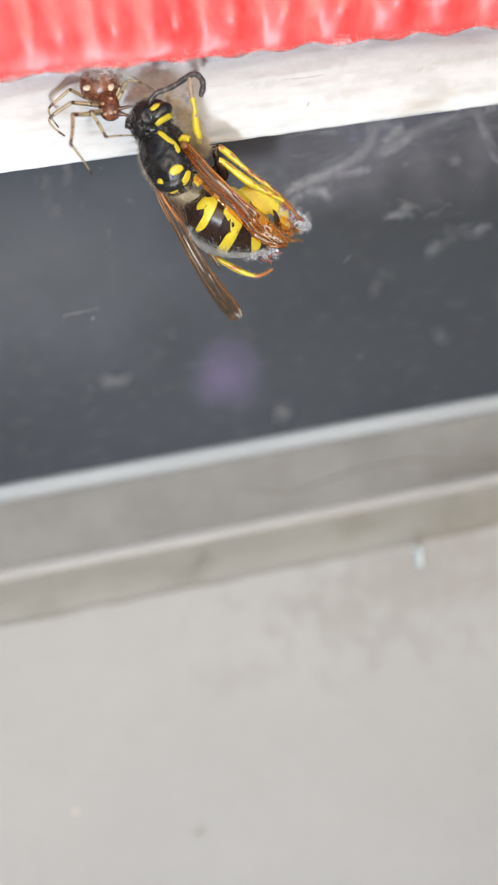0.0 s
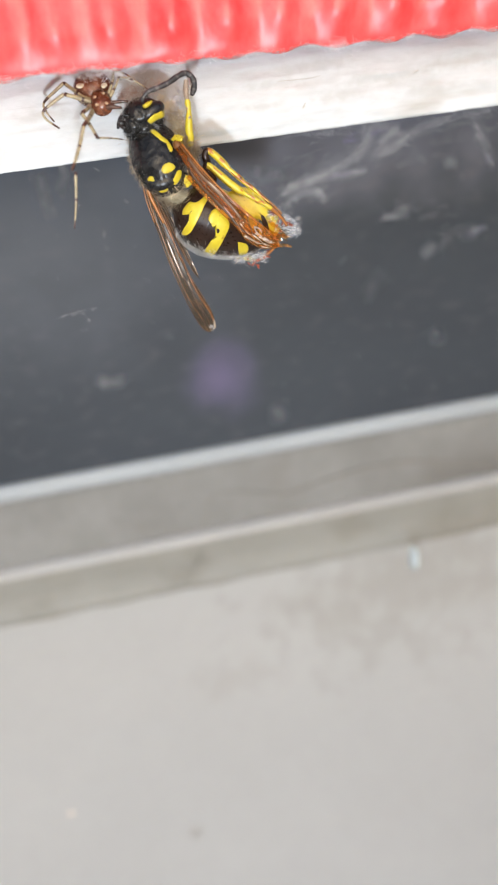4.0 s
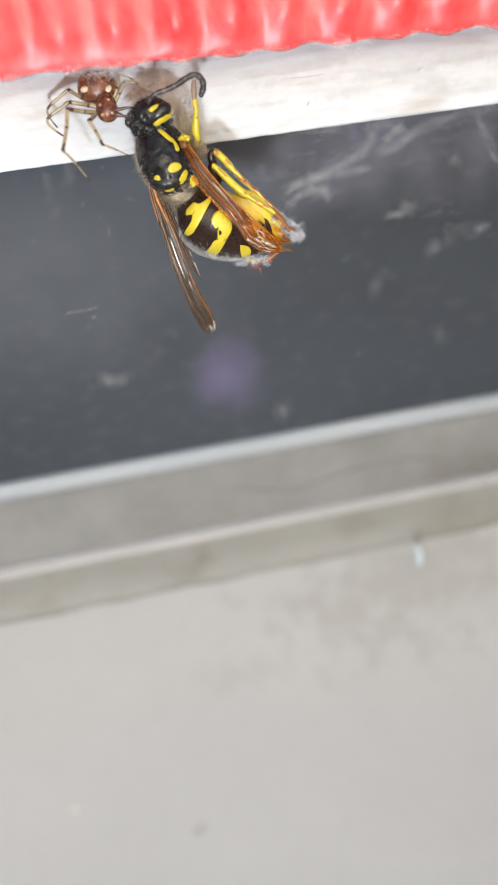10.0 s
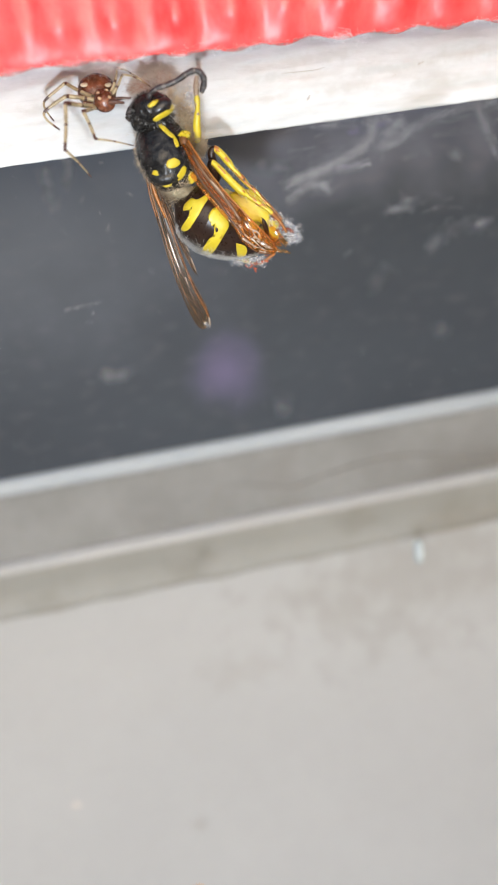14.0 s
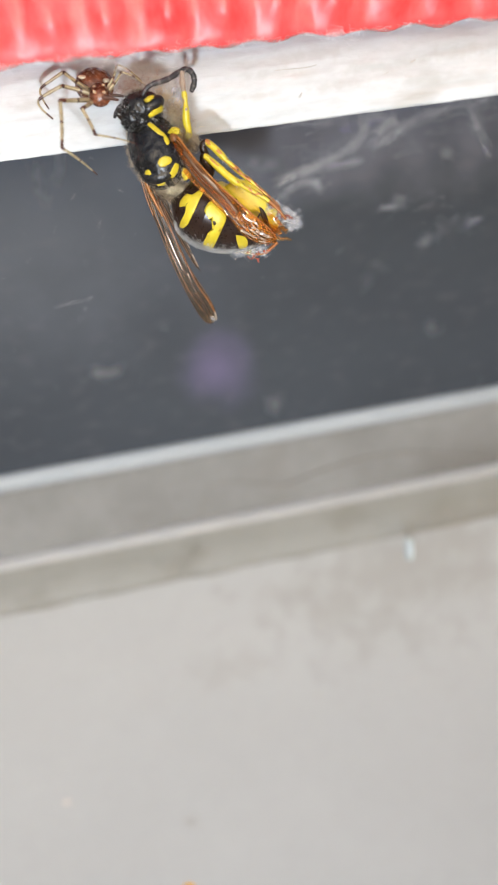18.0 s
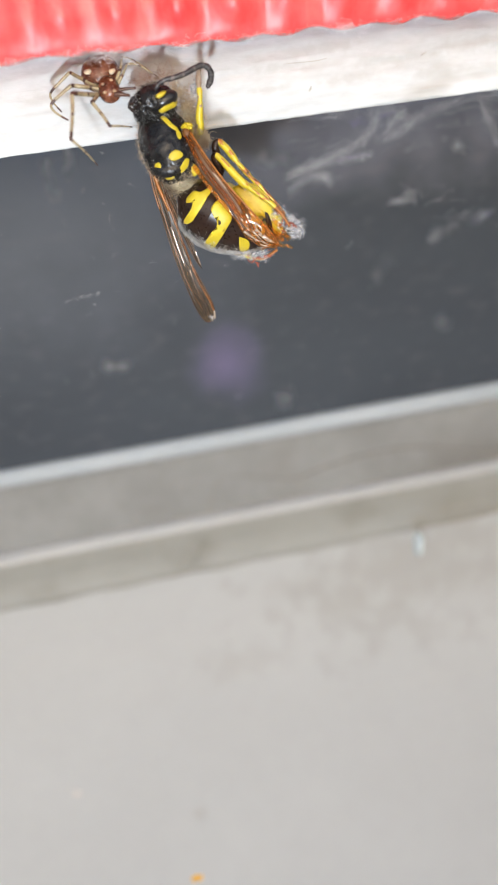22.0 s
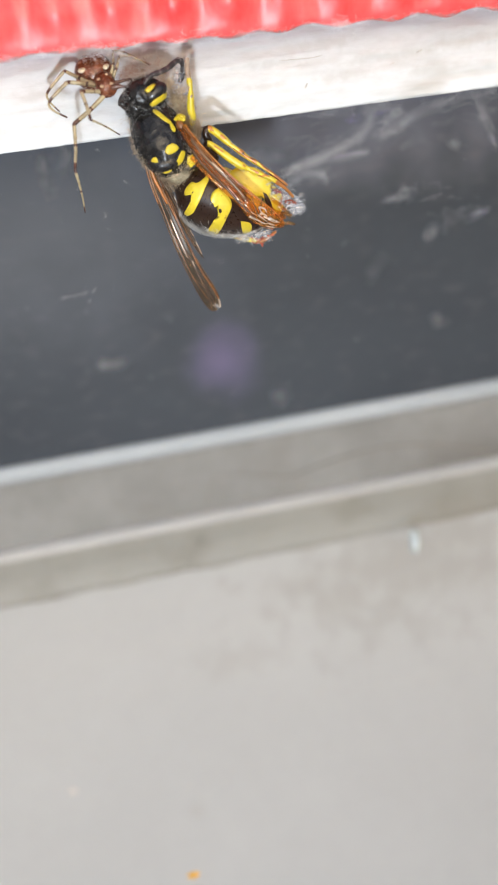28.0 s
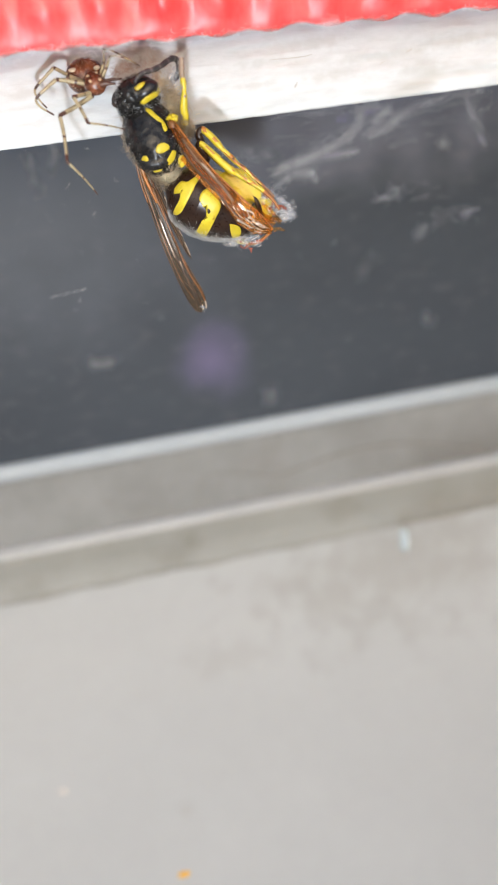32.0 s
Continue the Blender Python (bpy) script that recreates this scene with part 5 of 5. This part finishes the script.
def about(point, turn):
    return Matrix.Translation(point) @ turn @ Matrix.Translation(-point)


NECK, WAIST = at(273, 239, 10), at(312, 350, 0)
WING_ROOT, WING_ROOT_R = at(264, 329, 15), at(325, 266, 40)


def neck(a, b, c):
    return about(NECK, turned(a, b, c))


def tail(a, b, c):
    return about(WAIST, turned(a, b, c))


def flap(a, b, c):
    return about(WING_ROOT, turned(a, b, c))


def motions():
    wasp_rows = [
        (0.0, body(6.11, -7.82, 3.48, 0.33, 0.09, 0.01)),
        (0.5, body(1.77, -4.14, 4.11, 0.34, 0.27, 0.00)),
        (1.0, body(-4.02, 6.24, 7.18, -0.28, 0.11, -0.01)),
        (1.5, body(5.80, -3.41, 7.74, -0.33, 0.40, -0.01)),
        (2.0, body(6.32, -10.07, 2.78, 0.03, 0.30, 0.01)),
        (2.5, body(4.35, -7.84, 3.54, -0.04, 0.36, 0.00)),
        (3.0, body(1.01, -2.87, 2.06, -0.16, 0.07, 0.00)),
        (3.5, body(0.58, -1.63, 2.19, -0.13, 0.10, 0.01)),
        (5.5, body(-2.53, -0.46, 2.08, -0.05, 0.02, -0.00)),
        (6.0, body(0.02, -2.08, 3.05, 0.02, -0.01, 0.00)),
        (6.5, body(0.16, -1.30, 1.97, 0.07, -0.06, 0.00)),
        (7.0, body(1.39, 0.10, 1.99, 0.04, -0.05, -0.00)),
        (7.5, body(0.38, -0.18, 0.76, 0.04, 0.04, 0.00)),
        (8.0, body(0.07, -0.23, 0.11, 0.06, 0.03, 0.00)),
        (8.5, body(0.28, -0.59, 0.17, 0.07, 0.02, 0.00)),
        (9.0, body(0.00, -0.00, -0.00, -0.00, -0.00, 0.00)),
        (9.5, body(-0.60, 0.09, 1.67, -0.03, -0.01, -0.00)),
        (10.0, body(-0.29, 0.13, 1.57, 0.01, -0.01, -0.00)),
        (10.5, body(-0.50, 0.57, 1.37, -0.04, 0.03, -0.00)),
        (11.0, body(0.44, -0.49, -1.39, -0.11, 0.03, -0.01)),
        (11.5, body(0.22, -0.35, -0.13, -0.06, 0.07, -0.01)),
        (12.0, body(-0.33, 0.39, 0.26, -0.12, -0.01, -0.01)),
        (12.5, body(0.34, -1.08, -0.48, -0.05, -0.01, -0.01)),
        (13.0, body(0.83, -0.77, -0.28, 0.00, 0.03, -0.01)),
        (13.5, body(0.57, -0.49, -0.16, 0.01, -0.05, -0.01)),
        (14.0, body(0.28, -0.65, -1.54, -0.01, -0.02, -0.01)),
        (14.5, body(-0.01, -0.15, 1.12, 0.04, -0.09, -0.00)),
        (16.5, body(2.72, -6.49, 3.82, 0.03, -0.02, 0.01)),
        (17.0, body(2.52, -5.42, 2.50, -0.02, -0.03, 0.00)),
        (17.5, body(1.75, -5.53, 3.27, 0.01, -0.11, -0.00)),
        (18.0, body(1.33, -5.55, 2.00, 0.08, -0.11, 0.00)),
        (18.5, body(1.07, -4.62, 2.13, 0.13, -0.21, 0.00)),
        (19.0, body(0.81, -3.30, 2.48, 0.14, -0.23, 0.00)),
        (19.5, body(0.31, -3.29, 0.55, 0.19, -0.23, -0.00)),
        (20.0, body(0.33, -2.59, 1.21, 0.19, -0.27, -0.00)),
        (20.5, body(0.26, -3.82, 0.38, 0.12, -0.27, -0.00)),
        (21.0, body(0.57, -2.95, -0.20, 0.14, -0.24, -0.00)),
        (21.5, body(-0.62, -1.92, -1.35, 0.14, -0.15, -0.00)),
        (22.0, body(-0.98, -1.62, -1.03, 0.11, -0.14, -0.00)),
        (22.5, body(-0.92, -1.47, -1.83, 0.17, -0.08, -0.00)),
        (23.0, body(0.07, -1.94, -1.22, 0.06, -0.15, -0.00)),
        (23.5, body(0.41, -3.25, -0.52, 0.08, -0.16, -0.00)),
        (24.0, body(-0.40, -1.55, -0.20, 0.14, -0.18, -0.00)),
        (24.5, body(-0.45, -0.68, -0.53, 0.21, -0.13, -0.01)),
        (25.0, body(-0.58, 0.09, -3.07, 0.16, -0.20, -0.01)),
        (25.5, body(-1.35, 2.65, -4.10, 0.07, -0.05, -0.01)),
        (27.5, body(0.49, 3.66, 0.36, -0.04, 0.17, -0.01)),
        (28.0, body(2.61, 1.34, 4.30, -0.01, 0.17, -0.01)),
        (28.5, body(3.35, 0.57, 7.44, -0.01, 0.11, -0.00)),
        (29.0, body(2.41, 0.81, 3.41, -0.05, 0.05, -0.00)),
        (29.5, body(1.77, 0.67, 2.48, 0.08, 0.04, -0.00)),
        (30.0, body(2.07, -0.50, 1.04, 0.11, 0.11, 0.00)),
        (30.5, body(2.08, -1.57, -0.70, 0.07, 0.19, 0.00)),
        (31.0, body(1.87, -0.44, 1.45, 0.07, 0.13, 0.00)),
        (31.5, body(1.60, 0.61, 1.85, 0.04, 0.11, -0.00)),
        (32.0, body(2.16, -0.67, 1.47, 0.13, 0.14, -0.00)),
    ]
    walk(wasp, wasp_rows)
    head_rows = [
        (0.0, neck(-10.97, 12.82, -0.90)),
        (0.5, neck(-10.48, 7.76, 1.55)),
        (1.0, neck(-5.40, 10.81, 0.40)),
        (1.5, neck(-8.36, 26.37, -3.09)),
        (2.0, neck(-7.55, 21.66, -2.29)),
        (2.5, neck(-13.40, 16.84, 1.01)),
        (3.0, neck(-13.57, 12.13, 2.02)),
        (3.5, neck(-12.31, 9.76, 2.61)),
        (5.5, neck(-9.40, 6.46, 2.15)),
        (6.0, neck(-11.60, 9.77, 2.67)),
        (6.5, neck(-11.97, 7.52, 2.30)),
        (7.0, neck(-9.76, 6.22, 2.69)),
        (7.5, neck(-9.09, 4.29, 2.28)),
        (8.0, neck(-7.41, 1.59, 2.11)),
        (8.5, neck(-4.46, 0.61, 2.33)),
        (9.0, neck(0.00, -0.00, -0.00)),
        (9.5, neck(2.21, 3.45, -2.08)),
        (10.0, neck(3.54, 1.35, -2.72)),
        (10.5, neck(4.00, 0.94, -2.66)),
        (11.0, neck(4.50, 0.82, -1.88)),
        (11.5, neck(5.40, 0.64, -3.00)),
        (12.0, neck(3.73, 2.19, -2.45)),
        (12.5, neck(4.74, 0.94, -2.14)),
        (13.0, neck(4.69, 0.80, -2.80)),
        (13.5, neck(5.58, -0.33, -2.90)),
        (14.0, neck(5.87, -1.25, -2.61)),
        (14.5, neck(1.75, 2.11, -1.72)),
        (16.5, neck(-16.55, 31.01, 1.57)),
        (17.0, neck(-15.26, 26.69, 1.13)),
        (17.5, neck(-11.08, 23.87, 0.74)),
        (18.0, neck(-7.66, 22.13, 2.34)),
        (18.5, neck(-6.67, 18.75, 1.98)),
        (19.0, neck(-5.88, 19.73, 1.33)),
        (19.5, neck(-4.50, 16.00, -0.03)),
        (20.0, neck(-3.20, 15.43, -0.47)),
        (20.5, neck(-3.45, 15.76, -1.41)),
        (21.0, neck(-0.16, 12.99, -0.29)),
        (21.5, neck(1.70, 10.60, -0.91)),
        (22.0, neck(2.07, 10.51, -2.44)),
        (22.5, neck(4.87, 7.06, -1.46)),
        (23.0, neck(3.88, 10.54, -2.38)),
        (23.5, neck(2.86, 11.25, -2.49)),
        (24.0, neck(5.07, 7.98, -2.27)),
        (24.5, neck(7.94, 3.11, -1.99)),
        (25.0, neck(9.74, -1.49, -1.31)),
        (25.5, neck(7.73, -7.69, -0.23)),
        (27.5, neck(9.21, -4.42, -0.32)),
        (28.0, neck(0.87, 6.41, -0.88)),
        (28.5, neck(-2.73, 14.26, -1.51)),
        (29.0, neck(-0.52, 10.99, -1.31)),
        (29.5, neck(-2.81, 8.66, -0.81)),
        (30.0, neck(-2.58, 8.98, -0.87)),
        (30.5, neck(-2.17, 8.68, -0.87)),
        (31.0, neck(-2.63, 7.41, -0.67)),
        (31.5, neck(-2.01, 1.38, 0.02)),
        (32.0, neck(0.04, 0.89, -0.11)),
    ]
    walk(head, head_rows)
    tail_rows = [
        (0.0, tail(-13.74, 14.92, 4.88)),
        (0.5, tail(-6.12, 12.50, -0.12)),
        (1.0, tail(-4.36, 18.95, -4.20)),
        (1.5, tail(-0.48, 20.04, 2.27)),
        (2.0, tail(-3.48, 1.01, 2.09)),
        (2.5, tail(-2.43, 0.87, -0.66)),
        (3.0, tail(-1.80, 0.40, -0.69)),
        (3.5, tail(-0.30, -1.98, 0.44)),
        (5.5, tail(-8.79, 24.77, 4.93)),
        (6.0, tail(-0.83, 5.79, 0.44)),
        (6.5, tail(-0.31, 2.48, -0.70)),
        (7.0, tail(-1.94, 1.90, -0.27)),
        (7.5, tail(0.76, 0.84, -0.52)),
        (8.0, tail(0.31, 0.72, -0.02)),
        (8.5, tail(0.87, 0.72, 0.27)),
        (9.0, tail(0.00, -0.00, -0.00)),
        (9.5, tail(0.59, -1.47, -0.67)),
        (10.0, tail(-0.94, -1.04, -0.45)),
        (10.5, tail(-0.95, -0.90, -0.81)),
        (11.0, tail(-0.71, -1.82, -0.40)),
        (11.5, tail(-0.52, -1.47, -0.75)),
        (12.0, tail(-2.79, -1.13, -0.80)),
        (12.5, tail(-2.83, -0.56, -0.13)),
        (13.0, tail(-2.95, -0.75, -0.32)),
        (13.5, tail(-3.98, -0.25, -0.09)),
        (14.0, tail(-3.62, -0.05, -0.08)),
        (14.5, tail(-2.83, -0.30, -0.76)),
        (16.5, tail(-7.59, -1.70, 0.77)),
        (17.0, tail(-6.25, -0.26, 0.95)),
        (17.5, tail(-5.17, -0.92, 0.96)),
        (18.0, tail(-5.07, 0.25, 0.96)),
        (18.5, tail(-4.06, 1.63, 0.42)),
        (19.0, tail(-5.10, 0.38, -0.30)),
        (19.5, tail(-5.15, -1.00, -0.35)),
        (20.0, tail(-5.56, -0.87, -0.66)),
        (20.5, tail(-5.08, -1.53, -0.52)),
        (21.0, tail(-3.96, -1.96, -0.91)),
        (21.5, tail(-4.55, -1.49, -0.85)),
        (22.0, tail(-4.71, 0.99, -1.06)),
        (22.5, tail(-4.11, 0.51, -1.16)),
        (23.0, tail(-4.59, -1.89, -0.42)),
        (23.5, tail(-6.28, 0.04, 0.33)),
        (24.0, tail(-4.96, -1.25, -0.82)),
        (24.5, tail(-7.28, 1.95, -0.55)),
        (25.0, tail(-8.18, 1.72, -0.78)),
        (25.5, tail(-7.23, 2.32, -1.31)),
        (27.5, tail(-2.50, -0.27, -0.38)),
        (28.0, tail(-1.83, -2.70, 0.82)),
        (28.5, tail(-1.52, -4.24, 0.87)),
        (29.0, tail(-3.04, -3.69, 0.70)),
        (29.5, tail(-4.84, -2.10, 0.66)),
        (30.0, tail(-3.87, -4.71, 0.21)),
        (30.5, tail(-2.88, -5.23, 0.19)),
        (31.0, tail(-4.10, -3.47, -0.34)),
        (31.5, tail(-4.59, -2.25, -0.28)),
        (32.0, tail(-6.33, -2.87, 0.18)),
    ]
    drop = [(0, -14), (0.6, -11), (1.5, -2), (3, 0), (25, 0), (25.5, -6), (27.5, -8), (28.5, 0), (33, 0)]

    def eased(table, t):
        return next(a + (b - a) * (t - t0) / (t1 - t0) for (t0, a), (t1, b) in zip(table, table[1:]) if t <= t1)

    walk(LEG_MU, [(t, m @ about(WAIST, pose(0, 0, 0, 0, 0, eased(drop, t)))) for t, m in tail_rows])
    lift = [(0, 2), (0.5, 0), (1, 13), (1.5, 19), (2, 12), (2.5, 9), (3, 2), (3.5, 0), (5.4, 11), (5.5, 13), (6, 1), (7, 0), (25.5, 0), (27.5, 5), (28, 5), (29, 2), (30, 0), (33, 0)]
    for ob, knee in ((LEG_M, at(372, 288, 14)), (LEG_H, at(372, 310, 26))):
        walk(ob, [(t, m @ about(knee, pose(0, 0, 0, 0, 0, eased(lift, t)))) for t, m in tail_rows])
    for ob in (abdomen, silk_wrap, silk_film, silk_rims, rust_scraps, wing_scraps, LEG_HU):
        walk(ob, tail_rows)
    for ob in (WING_R, WING_R2):
        walk(ob, [(t, about(WING_ROOT_R, m.to_3x3().to_4x4())) for t, m in tail_rows])
    wing_rows = [
        (0.0, flap(0.88, -0.64, 1.80)),
        (0.5, flap(-0.06, -1.54, 2.77)),
        (1.0, flap(3.43, -2.72, 7.44)),
        (1.5, flap(-2.55, -3.38, 4.33)),
        (2.0, flap(1.29, -0.83, 2.45)),
        (2.5, flap(1.14, -0.03, 0.88)),
        (3.0, flap(0.49, 0.15, 0.09)),
        (3.5, flap(-0.50, 0.26, -0.84)),
        (5.5, flap(4.25, 0.27, 2.25)),
        (6.0, flap(0.72, -0.04, 0.43)),
        (6.5, flap(-0.12, 0.15, 0.65)),
        (7.0, flap(-0.26, 0.20, 0.55)),
        (7.5, flap(0.83, 0.28, 0.03)),
        (8.0, flap(-0.12, 0.32, 0.04)),
        (8.5, flap(-0.39, 0.30, 0.25)),
        (9.0, flap(-0.00, -0.00, -0.00)),
        (9.5, flap(0.59, 0.28, -0.15)),
        (10.0, flap(0.19, 0.35, 0.16)),
        (10.5, flap(0.73, 0.26, -0.01)),
        (11.0, flap(0.19, 0.48, 0.43)),
        (11.5, flap(0.47, 0.03, 0.28)),
        (12.0, flap(0.41, 0.23, 0.29)),
        (12.5, flap(-0.07, 0.10, 0.43)),
        (13.0, flap(0.01, 0.38, 0.47)),
        (13.5, flap(0.12, 0.11, 0.56)),
        (14.0, flap(0.22, 0.48, 0.45)),
        (14.5, flap(0.67, 0.52, 0.19)),
        (16.5, flap(1.03, 0.68, -0.06)),
        (17.0, flap(0.94, 0.65, 0.00)),
        (17.5, flap(0.90, 0.59, 0.04)),
        (18.0, flap(0.97, 0.44, -0.23)),
        (18.5, flap(0.68, 0.16, 0.06)),
        (19.0, flap(1.08, 0.41, -0.13)),
        (19.5, flap(0.99, 0.34, 0.02)),
        (20.0, flap(1.10, 0.38, 0.00)),
        (20.5, flap(0.93, 0.32, 0.03)),
        (21.0, flap(0.98, 0.36, 0.03)),
        (21.5, flap(1.28, 0.65, -0.24)),
        (22.0, flap(0.73, 0.65, 0.42)),
        (22.5, flap(0.92, 0.31, 0.15)),
        (23.0, flap(0.38, 0.68, 0.20)),
        (23.5, flap(0.43, 0.64, 0.25)),
        (24.0, flap(0.59, 0.73, 0.22)),
        (24.5, flap(1.27, 0.41, 0.17)),
        (25.0, flap(1.41, 0.68, 0.36)),
        (25.5, flap(0.81, 0.57, 0.46)),
        (27.5, flap(-0.50, 0.12, 0.24)),
        (28.0, flap(-0.93, -0.36, 0.16)),
        (28.5, flap(-0.87, -0.01, 0.26)),
        (29.0, flap(-0.66, -0.29, -0.07)),
        (29.5, flap(-0.58, 0.04, 0.17)),
        (30.0, flap(-0.32, 0.23, 0.04)),
        (30.5, flap(-0.30, -0.12, 0.04)),
        (31.0, flap(-0.15, -0.16, 0.14)),
        (31.5, flap(-0.19, -0.23, 0.20)),
        (32.0, flap(-0.01, -0.11, 0.10)),
    ]
    settle = [(0, 2.4), (3, 2.4), (6, 1.6), (9, 0.3), (13, 1.0), (19, 1.7), (25, 1.3), (28, 1.8), (33, 1.2)]

    for ob in (WING_L, WING_L2):
        walk(ob, [(t, m @ about(WING_ROOT, pose(0, 0, 0, 0, 0, eased(settle, t)))) for t, m in wing_rows])
    walk(feelers[0], [(t, about(at(258, 190, 26), pose(0, 0, 0, 0, 6 * a, a))) for t, a in ((0, 0), (25, 0), (25.5, 1), (27.5, 5), (28, 6), (30, 6), (32, 6))])

    # the spider creeps a little and works its free leg
    def creep(dx, dy, roll=0.0):
        return SPIDER_POSE @ Matrix.Translation(svec(dx, dy)) @ pose(0, 0, 0, 0, 0, roll)

    walk(spider, [(t, creep(dx, dy, roll)) for t, dx, dy, roll in (
        (0, 6, -4, 0), (0.5, 5, -4, 0), (1, 0, -5, -2), (1.5, -4, -8, 0), (2, -3, -10, 0), (3, -2, -13, 0), (5.5, 1, -4, 0), (6, 5, -2, 2), (7, 3, -3, 0), (8, 1, -1, 0), (9, 0, 0, 0), (11, 1, 0, 0), (12, -3, -1, 0), (13, -4, -3, 0), (14.5, -2, -3, -2),
        (16.5, 3, -3, -11), (17, 2, -4, -13), (18, 3, -6, -9), (19, 3, -9, -4), (21, 4, -7, 0), (22, 4, -5, 0), (23, 4, -4, 0), (25.5, 4, 0, 0), (27.5, 5, -7, 7), (28, 6, -7, 8), (29, 9, -7, 8), (30, 11, -5, 6), (31, 8, -4, 5), (32, 5, -6, 5))])
    # its body tips back and forth over the head end
    tip = [(0, 10), (1, 30), (3, 29), (5.5, 33), (6, 37), (7, 15), (9, 6), (12, 38), (14.5, 42), (17, 48), (19, 35), (22, 26), (25, 28), (28, 30), (29, 37), (30, 44), (31, 45), (32, 42)]
    for ob in (s_abd, carapace, *palps):
        walk(ob, [(t, about(sat(182, 204, 0), pose(0, 0, 0, -a))) for t, a in tip])

    def thigh(ob, a, b=0.0):
        return Matrix.Translation(ob.location.copy()) @ pose(0, 0, 0, b, 0, a)

    # two jointed legs: where hip, knee, middle joint and tip are, seen from the front
    steps = [
        (0, -8, -12, -61, -11, -65, -63, -27, -116),
        (0.5, -8, -12, -49, -9, -66, -93, -63, -144),
        (1, -8, -12, 18, -46, 34, -142, 88, -216),
        (1.5, -8, -12, -11, -46, -20, -129, -14, -234),
        (2, -8, -12, -12, -32, -30, -107, 25, -176),
        (2.5, -8, -12, -33, -47, -38, -115, 17, -165),
        (3, -8, -12, 23, -23, 25, -70, 22, -97),
        (3.5, -8, -12, -26, -36, -43, -128, -41, -218),
        (5.5, -8, -12, -6, -27, -33, -115, -39, -193),
        (6, -8, -12, 9, -46, 7, -77, 10, -90),
        (6.5, -8, -12, -61, -16, -60, -100, -26, -173),
        (7, -8, -12, -52, -13, -55, -93, -14, -158),
        (9, -11, -9, -62, -3, -70, -70, -15, -131),
        (12, -15, -10, -67, 7, -87, -61, -41, -128),
        (14.5, -10, -10, -62, -4, -64, -76, -7, -132),
        (17, -6, -10, -58, -15, -42, -92, 27, -135),
        (19, -9, -10, -59, -10, -53, -84, 10, -132),
        (22, -13, -9, -61, -2, -70, -72, -16, -128),
        (25, -13, -9, -61, -2, -70, -72, -16, -128),
        (28, 3, -17, -63, -58, -76, -130, -59, -210),
        (29, 2, -18, -53, -55, -49, -138, 8, -201),
        (30, 2, -19, -51, -53, -42, -137, 26, -186),
        (31, 2, -16, -57, -49, -50, -127, 16, -180),
        (32, 1, -20, -62, -46, -62, -122, -6, -187),
    ]
    steps_under = [
        (0, -3, -8, -29, -6, -7, -40, 50, -48),
        (1, -3, -8, -29, -6, -7, -40, 50, -48),
        (3, -12, -3, -31, -12, -7, -47, 42, -56),
        (6, -12, -8, -27, -16, -4, -50, 46, -68),
        (9, -13, -12, -23, -21, 0, -54, 49, -81),
        (12, -13, -11, -38, -12, -22, -61, 38, -79),
        (17, -1, -12, -19, -22, 11, -61, 83, -68),
        (22, -14, -8, -26, -18, 3, -53, 45, -61),
        (25, -14, -8, -26, -18, 3, -53, 45, -61),
        (28, 2, -11, -42, -2, -37, -47, 18, -85),
        (29, 2, -12, -40, -5, -31, -43, 30, -76),
        (30, 1, -12, -40, -9, -25, -51, 39, -74),
        (31, 2, -11, -37, -9, -20, -58, 44, -78),
        (32, 1, -14, -36, -16, -15, -63, 51, -79),
    ]

    def reach(p, length, place, side):
        """The next joint: its place as seen, brought nearer or farther so that the piece keeps its length."""
        z = p.z
        for _ in range(8):
            k = 1 - z / F_PX
            d = Vector(((place[0] - 261) * k + 261 - p.x, (place[1] + 584) * k - 584 - p.y, 0))
            if d.length > length * 0.99:
                d *= length * 0.99 / d.length
            z = p.z + side * math.sqrt(length * length - d.length_squared)
        return p + d + Vector((0, 0, z - p.z))

    for limbs, lengths, table in ((LEG_2, LIMB, steps), (LEG_3, LIMB_UNDER, steps_under)):
        chains = []
        for t, hx, hy, *places in table:
            chain = [Vector((hx, hy, 10))]
            for k, (length, side) in enumerate(zip(lengths, (1, 1, -1))):
                chain.append(reach(chain[-1], length, places[2 * k:2 * k + 2], side))
            chains.append((t, chain))
        for n in range(3):
            walk(limbs[n], [(t, Matrix.Translation(c[n] * SS) @ Vector((0, -1, 0)).rotation_difference(c[n + 1] - c[n]).to_matrix().to_4x4()) for t, c in chains])
    sway = [(0, 4, -6), (1, -3, 4), (3, -6, 8), (6, -8, 10), (7, 0, 0), (9, 0, 0), (13, 2, -4), (17, 4, -2), (21, 3, 2), (25, 0, 4), (28, -4, 6), (30, -2, 2), (32, -3, 4)]
    for pair, k in ((LEG_1, 1.0), (SHADOW_LEG, 0.7)):
        walk(pair[0], [(t, thigh(pair[0], a * k)) for t, a, b in sway])
        walk(pair[1], [(t, thigh(pair[1], b * k)) for t, a, b in sway])


motions()
